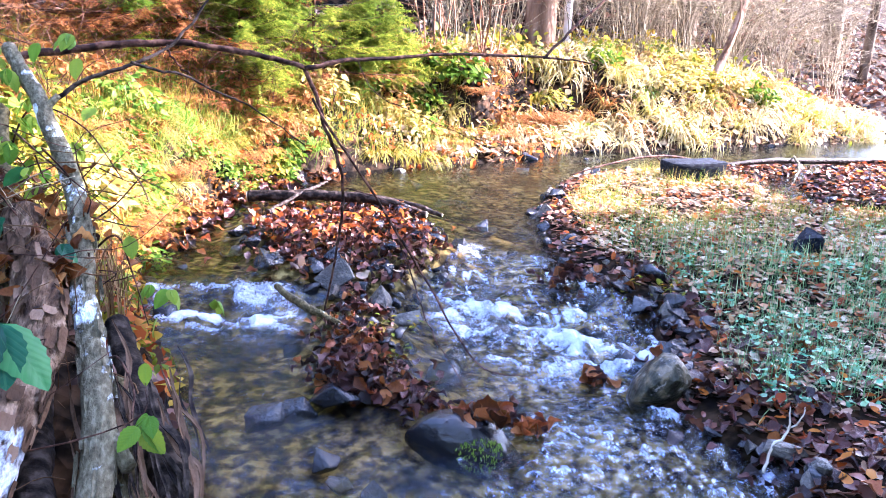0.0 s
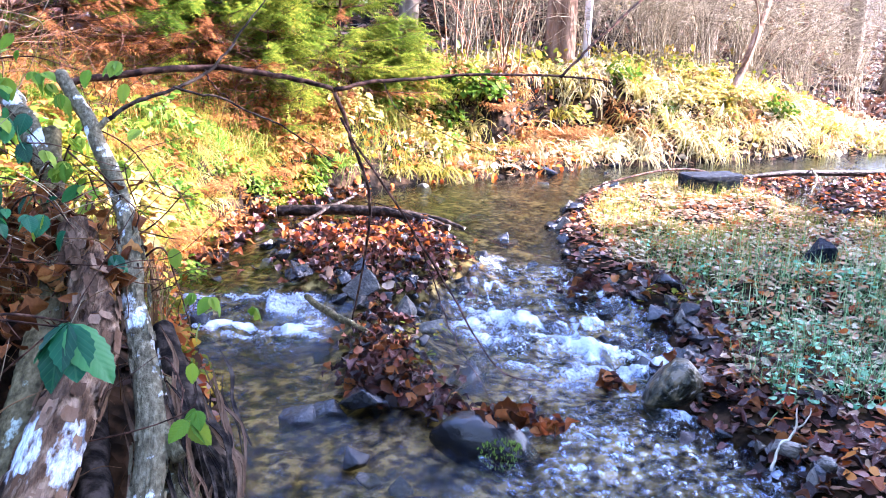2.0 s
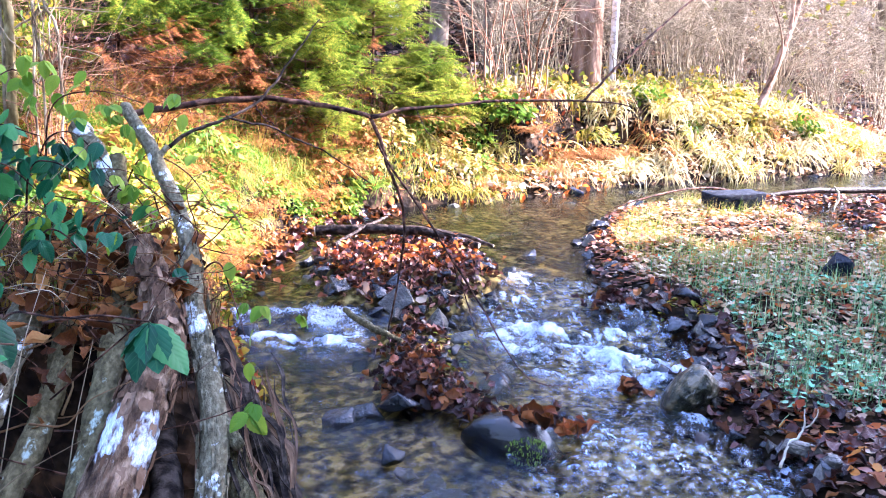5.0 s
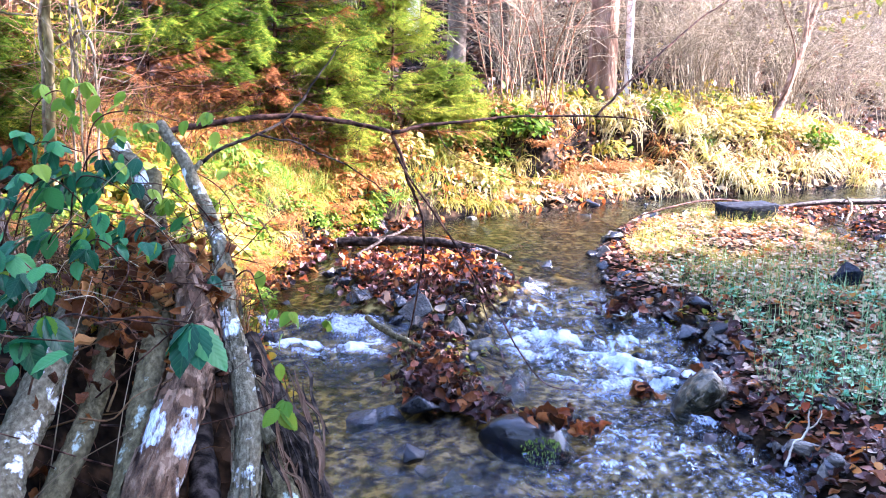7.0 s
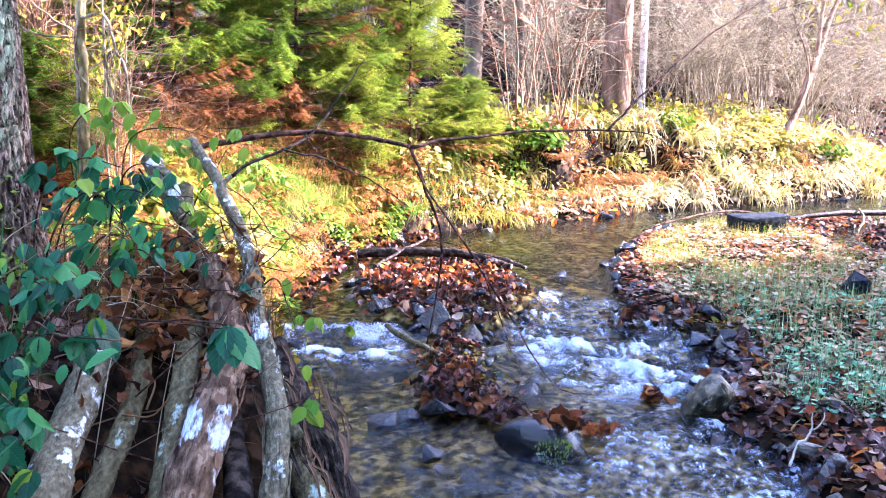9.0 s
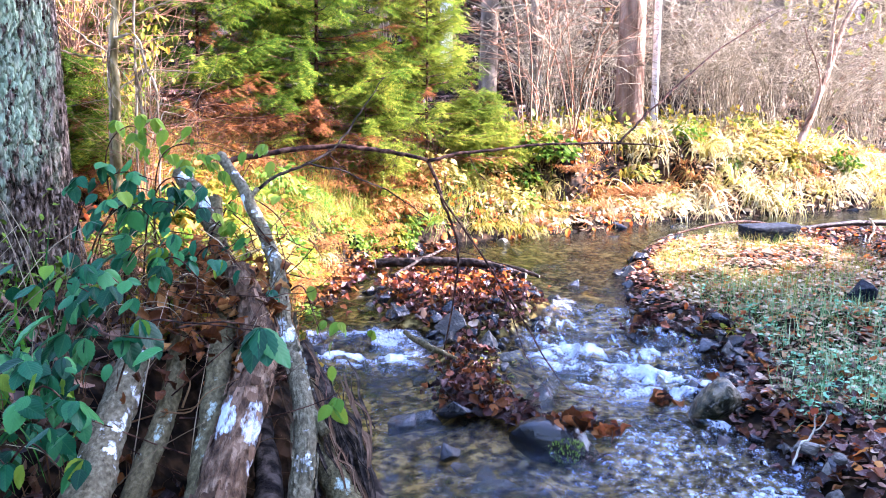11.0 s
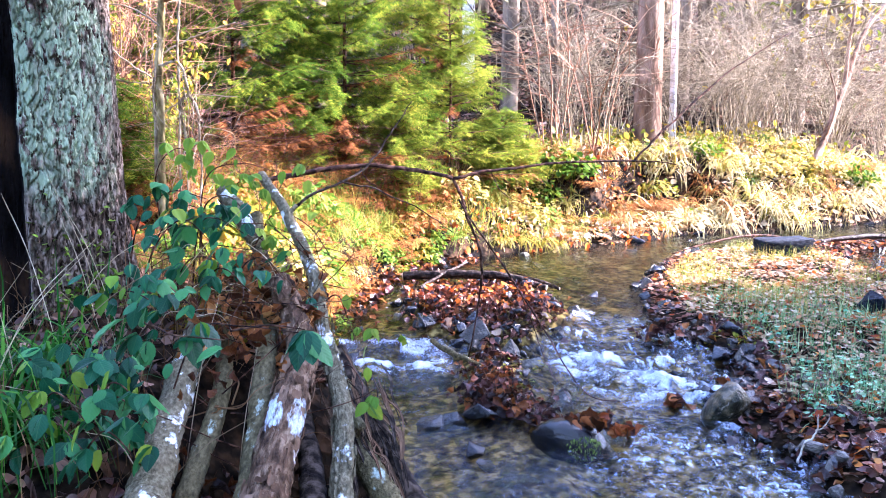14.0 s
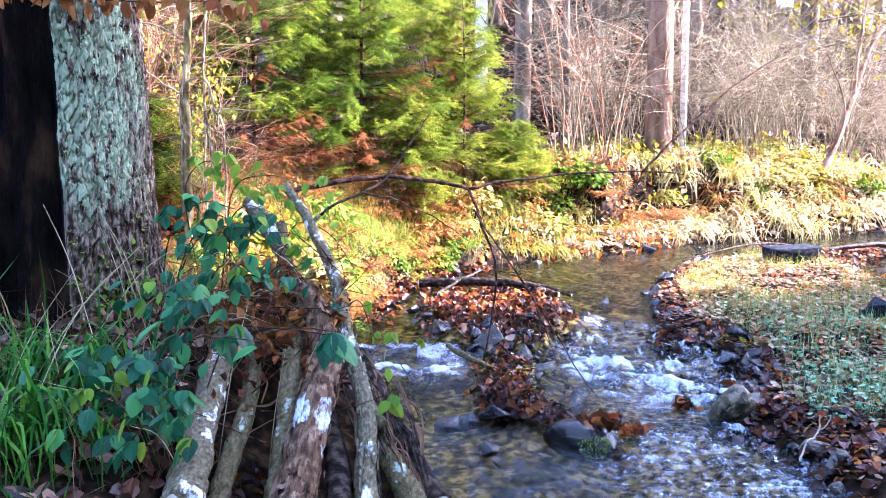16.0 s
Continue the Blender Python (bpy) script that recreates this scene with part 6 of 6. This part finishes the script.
CLUMPS["o"] = [clump_mesh("herb_clump", "fern_rust", 120, 0.26, 0.30, 0.075, k + 20) for k in range(2)]
SAY["o"] = "clump of orange-brown withered leaves below the spruces"
CLUMPS["b"] = [clump_mesh("herb_clump", "grass_dry", 170, 0.26, 0.26, 0.075, k + 60) for k in range(3)]
SAY["b"] = "clump of golden withered leaves on the sunlit bank"
r3 = np.random.default_rng(12)


def plant(x, y, kind, size=1.0):
    ob = new("fern" if kind == "f" else "herb_clump", CLUMPS[kind][int(r3.integers(0, len(CLUMPS[kind])))])
    ob.location = (x, y, float(lay(x, y)[0]) - 0.02)
    ob.rotation_euler = (0, 0, r3.uniform(0, 6.28))
    ob.scale = (size, size, size * r3.uniform(0.8, 1.2))
    return tagged(ob, SAY[kind], "fern" if kind == "f" else "plant", kind="stuff")


for lo, hi, box, kinds_, n in ((0.15, 1.3, (-2.4, 0.6, 5.4, 8.6), "yogbogf", 50), (0.6, 2.6, (0.8, 7.4, 8.8, 12.4), "bfbydbgb", 66),
                               (0.15, 0.9, (-1.6, -0.3, 3.7, 5.8), "ybygf", 26), (1.2, 3.0, (-3.2, -0.6, 5.0, 8.0), "fodgf", 26)):
    done = 0
    while done < n:
        x, y = r3.uniform(box[0], box[1]), r3.uniform(box[2], box[3])
        if on_left(lo, hi)(np.array([x]), np.array([y]))[0]:
            plant(x, y, kinds_[done % len(kinds_)], r3.uniform(0.55, 1.15))
            done += 1
for x, y, kind in ((1.5, 9.15, "d"), (1.7, 9.3, "d"), (1.9, 9.3, "d"), (2.6, 9.6, "f"), (2.8, 9.7, "f"), (3.0, 9.75, "f"), (3.3, 9.9, "f"), (4.7, 10.4, "b"), (5.0, 10.6, "b"), (5.4, 10.7, "y"), (5.7, 10.9, "f"), (6.2, 11.0, "f"), (6.6, 11.2, "f")):
    plant(x, y, kind, r3.uniform(0.9, 1.3))
# thin dead sticks and stalks in and over the log heap
for k in range(90):
    x, y = rng.uniform(-1.25, -0.35), rng.triangular(2.3, 3.5, 3.9)
    z = 0.46 + 0.42 * (y - 2.2) + rng.uniform(-0.08, 0.20) - 0.25 * (x + 0.7) * (x > -0.7)
    a, ln = rng.normal(0.5, 1.1), rng.uniform(0.2, 0.6)
    d = np.array([math.cos(a), math.sin(a) * 0.7, rng.normal(0, 0.45)]) * ln
    p = np.array([x, y, z])
    kink = rng.normal(0, 0.12 * ln, (2, 3))
    whole("dead_stick", tube(Geo(), smooth_path([p - d * 0.5, p - d * 0.15 + kink[0], p + d * 0.2 + kink[1], p + d * 0.5], 12), [rng.uniform(0.0016, 0.0045), 0.001], 5, 0.15, seed=k),
          M["twig" if k % 3 else "straw"], "thin dead stick lying over the logs", "stick", "dead sticks on the heap")
bramble([(-1.6, 3.0, 0.7), (-1.4, 2.8, 1.0), (-1.25, 2.75, 1.12), (-1.1, 2.75, 1.05)], 16, 0.08, 42)
bramble([(-1.5, 3.7, 0.9), (-1.35, 3.6, 1.25), (-1.2, 3.6, 1.4), (-1.05, 3.65, 1.3)], 16, 0.08, 43)

# ---- rusty undergrowth below the spruces, and pale hanging vines ----
for k in range(34):
    x, y = r3.uniform(-2.6, 0.2), r3.uniform(5.9, 7.9)
    if on_left(0.5, 2.6)(np.array([x]), np.array([y]))[0]:
        plant(x, y, "off"[k % 3], r3.uniform(0.7, 1.3))
vines = thing("hanging_vine", "pale dry vines hanging in loops beside the old tree", "vine")
for k, (p, r0) in enumerate([(((-1.60, 5.42, 3.1), (-1.63, 5.4, 2.85), (-1.67, 5.35, 2.35), (-1.66, 5.22, 1.2)), 0.010),
                             (((-1.83, 5.25, 1.25), (-1.83, 5.31, 2.10), (-1.76, 5.33, 2.23), (-1.65, 5.33, 2.22), (-1.585, 5.30, 2.02), (-1.52, 5.27, 1.80), (-1.52, 5.2, 1.2)), 0.011),
                             (((-1.585, 5.3, 2.04), (-1.65, 5.3, 1.96), (-1.62, 5.25, 1.7), (-1.60, 5.2, 1.2)), 0.009),
                             (((-2.24, 5.33, 2.27), (-2.1, 5.3, 2.13), (-1.83, 5.3, 2.10)), 0.007)]):
    limb("vine_stem", p, [r0, r0 * 0.9, r0 * 0.7], vines, n=60, mat="vine", seg=6, seed=40 + k)
for k in range(16):
    x = -1.85 + 0.025 * k
    a = np.array([x, 5.25 + rng.normal(0, .05), rng.uniform(1.3, 2.1)])
    p = [a, a + (rng.normal(0, .06), rng.normal(0, .05), rng.uniform(0.05, 0.35)), a + (rng.normal(0, .10), rng.normal(0, .08), rng.uniform(0.2, 0.5)), a + (rng.normal(0, .2), rng.normal(0, .12), rng.uniform(0.0, 0.7))]
    limb("tendril", p, [0.0035, 0.002], vines, n=40, mat="vine", seg=4, seed=60 + k)
sapling = thing("sapling", "thin pale young trunk beside the old tree", "tree")
limb("trunk", [(-1.80, 5.22, 0.95), (-1.79, 5.25, 1.5), (-1.80, 5.33, 2.1), (-1.78, 5.39, 2.65), (-1.74, 5.42, 3.4)], [0.030, 0.028, 0.026, 0.02], sapling, n=60, mat="sapling", seg=10, seed=90)
for k in range(7):
    a = np.array([-1.79, 5.36, 1.9 + 0.2 * k])
    sg = -1 if k % 2 else 1
    limb("fork", [a, a + (0.2 * sg, 0.05, 0.12), a + (0.5 * sg, 0.1, 0.2 + rng.normal(0, .1))], [0.008, 0.003], sapling, n=30, mat="twig_pale", seg=5, seed=91 + k)
# dead leaves and stalks low in the gaps between the logs
low_heap = thing("leaf_drift", "dark sodden leaves deep between the logs", "leaf litter")
for k in range(120):
    x, y = rng.uniform(-1.15, -0.15), rng.uniform(2.0, 2.9)
    q = new("leaf", (CURL_WET, CURL, CURL_WET)[k % 3][k % 4])
    q.parent = low_heap
    s_ = rng.uniform(0.05, 0.09)
    q.matrix_basis = pose(x, y, float(lay(x, y)[0]) + rng.uniform(0.01, 0.07), *(rng.uniform(-60, 60, 2)), rng.uniform(0, 360)) @ Matrix.Diagonal((s_, s_, s_, 1))
x, y = spots(160, -1.2, -0.2, 2.1, 3.3)
blades("dry_grass", x, y, 0.18, 0.004, "straw", "dry brown stalks between the logs", 64, 1.3)
# broad fresh grass tufts in front of the old tree
FRESH = [tuft_mesh("grass_cool", 300 + k, 20, 0.36, 0.008) for k in range(5)]
for k in range(17):
    x, y = rng.uniform(-2.1, -1.25), rng.uniform(1.85, 2.8)
    q = new("grass_tuft", FRESH[k % 5])
    q.location, q.rotation_euler = (x, y, float(lay(x, y)[0]) - 0.01), (0, 0, rng.uniform(0, 6.28))
    w_ = rng.uniform(0.7, 1.15)
    q.scale = (w_, w_, w_)
    tagged(q, "tuft of broad fresh green grass on the near bank", "grass", kind="stuff")
# small green herbs on the islet's tail and on the shore stones
for x, y in ((0.62, 4.15), (0.55, 4.35), (0.72, 4.45), (1.95, 4.75), (2.05, 4.72), (2.15, 4.6)):
    g = Geo()
    for k in range(14):
        a = rng.uniform(0, 6.28)
        scatter(g, OVAL, np.array([(rng.normal(0, 0.04), rng.normal(0, 0.04), rng.uniform(0.02, 0.10))]), turn([a], [rng.normal(-0.3, 0.4)]), [rng.uniform(0.02, 0.045)])
    q = whole("small_herb", g, M["yellow_leaf"], "small yellow-green herb between wet stones", "plant", "small shore herbs", "stuff", smooth=False)
    q.location = (x, y, float(lay(x, y)[0]) + 0.01)
# bright twig standing in the leaves by the boulder
snag = thing("snag_twig", "short pale forked twig standing in wet leaves", "twig")
limb("main_stem", [(1.78, 3.05, 0.20), (1.84, 3.10, 0.27), (1.90, 3.12, 0.33), (1.92, 3.16, 0.40)], [0.006, 0.005, 0.003], snag, n=24, mat="wood_pale", seg=6, seed=71)
limb("fork", [(1.90, 3.12, 0.33), (1.95, 3.12, 0.36), (1.97, 3.14, 0.41)], [0.004, 0.002], snag, n=16, mat="wood_pale", seg=5, seed=72)
# stones and wet leaves along the foot of the near bank
shore = [(-0.58, 5.2), (-0.60, 5.7), (-0.50, 6.1), (-0.42, 6.45), (-0.25, 6.85), (0.0, 7.25), (0.35, 7.6)]
for k in range(34):
    t = rng.uniform(0, 5.999)
    a, b = shore[int(t)], shore[int(t) + 1]
    x, y = a[0] + (b[0] - a[0]) * (t % 1) + rng.uniform(-0.02, 0.14), a[1] + (b[1] - a[1]) * (t % 1) + rng.uniform(-0.1, 0.05)
    put_stone(x, y, rng.uniform(0.07, 0.22), k, k % 4 != 0, yaw=k, squash=(1.2, 0.8, 0.7), label="dark wet stone at the foot of the leafy bank")
leaf_drift("wet red-brown leaves washed against the bank", [(x + 0.05, y - 0.03, 0.09, 0.10, 0.05) for x, y in shore[1:]], 190, 0.085, 86, tilt=40, wet=0.55)
# leaf litter on the banks that lie behind the walk
x, y = spots(9000, -5.0, 0.0, -6.0, 1.8, on_left(0.05, 5))
litter("leaf_litter", x, y, 0.09, "leaf_brown", "brown dead leaves on the bank upstream", 78, lift=0.03, tilt=0.5)
x, y = spots(9000, 1.8, 7.0, -6.0, 2.5, on_right(0.05, 5))
litter("leaf_litter", x, y, 0.085, "leaf_wet", "wet brown leaves on the lower gravel bar", 79, lift=0.02, tilt=0.35)
x, y = spots(1500, -4.0, -0.2, -5.0, 1.8, on_left(0.2, 4))
blades("bank_grass", x, y, 0.18, 0.006, "grass_cool", "scattered green grass on the bank upstream", 80, 1.5)
# more low bramble leaves against the dark foot of the bank
for k, (x, y) in enumerate(((-1.35, 2.15), (-1.2, 2.3), (-1.55, 2.4), (-1.3, 2.55), (-1.15, 2.05))):
    z = float(lay(x, y)[0])
    bramble([(x - 0.15, y + 0.1, z), (x, y, z + 0.22), (x + 0.08, y - 0.05, z + 0.26), (x + 0.18, y - 0.08, z + 0.16)], 9, 0.085, 50 + k, spread=0.10)
# withered growth over the bare soil of the scarp and of the pool's bank
for k in range(26):
    x, y = r3.uniform(0.9, 2.6), r3.uniform(8.7, 9.9)
    if on_left(0.25, 1.3)(np.array([x]), np.array([y]))[0]:
        plant(x, y, "foobf"[k % 5], r3.uniform(0.6, 1.0))
for k in range(46):
    t = r3.uniform(0, 5.999)
    a, b = shore[int(t)], shore[int(t) + 1]
    x, y = a[0] + (b[0] - a[0]) * (t % 1) - r3.uniform(0.04, 0.22), a[1] + (b[1] - a[1]) * (t % 1) + r3.uniform(-0.05, 0.15)
    plant(x, y, "googyfd"[k % 7], r3.uniform(0.35, 0.7))
# long pale straws that lean through the brambles and over the heap
for k in range(26):
    x, y = rng.uniform(-1.9, -0.75), rng.uniform(2.1, 3.3)
    b = np.array([x, y, float(lay(x, y)[0])])
    ln, a = rng.uniform(0.5, 0.95), rng.uniform(0, 6.28)
    d = np.array([math.cos(a), 0.5 * math.sin(a), 0.0])
    tip = b + d * ln * rng.uniform(0.3, 0.9) + (0, 0, ln * rng.uniform(0.5, 0.95))
    mid = b + (tip - b) * 0.5 + (0, 0, ln * rng.uniform(0.04, 0.16))
    whole("straw", tube(Geo(), smooth_path([b, mid, tip], 10), [0.0022, 0.0018, 0.0008], 5), M["straw_pale"], "long pale dry straw leaning through the brambles", "straw", "straws on the near bank")
# the leafy tangle that hides the upper ends of the logs
for k, path in enumerate((((-1.0, 3.5, 0.85), (-0.88, 3.32, 1.12), (-0.76, 3.24, 1.18), (-0.66, 3.2, 1.08)), ((-1.15, 3.3, 0.8), (-1.0, 3.15, 1.1), (-0.9, 3.05, 1.16), (-0.8, 3.05, 1.06)),
                          ((-0.95, 3.7, 0.95), (-0.86, 3.6, 1.20), (-0.80, 3.6, 1.24), (-0.74, 3.6, 1.16)), ((-1.2, 3.6, 0.9), (-1.1, 3.4, 1.3), (-1.0, 3.35, 1.36), (-0.88, 3.4, 1.28)))):
    bramble(path, 9, 0.068, 110 + k, k == 2, "bramble shoot with green leaves over the ends of the logs", spread=0.07)
for k in range(66):
    x, y = rng.uniform(-1.10, -0.64), rng.uniform(3.1, 3.6)
    q = new("leaf", (CURL, CURL_TAN, CURL_RUST)[k % 3][k % 4])
    q.parent = heap
    s_ = rng.uniform(0.05, 0.085)
    q.matrix_basis = pose(x, y, 0.90 + 0.40 * (y - 3.2) + rng.uniform(-0.03, 0.11), *(rng.uniform(-75, 75, 2)), rng.uniform(0, 360)) @ Matrix.Diagonal((s_, s_, s_, 1))
for k in range(70):
    x, y = rng.uniform(-1.2, -0.66), rng.uniform(3.0, 3.6)
    p = np.array([x, y, 0.95 + 0.42 * (y - 3.2) + rng.uniform(0.0, 0.14)])
    a, ln = rng.normal(0.1, 0.9), rng.uniform(0.15, 0.42)
    d = np.array([math.cos(a), 0.4 * math.sin(a), rng.normal(0, 0.35)]) * ln
    whole("straw", tube(Geo(), smooth_path([p - d * 0.5 - (0, 0, 0.05), p + rng.normal(0, 0.02, 3), p + d * 0.5 - (0, 0, 0.04)], 9), [0.0018, 0.0012], 4), M["straw_pale" if k % 3 == 0 else "straw"],
          "bent dry stalk in the tangle over the logs", "straw", "straws on the near bank")
# darker growth that breaks up the sunlit bank
for k in range(44):
    x, y = r3.uniform(-2.0, -0.55), r3.uniform(4.5, 6.6)
    if on_left(0.15, 1.6)(np.array([x]), np.array([y]))[0]:
        plant(x, y, "dofdogf"[k % 7], r3.uniform(0.5, 0.95))
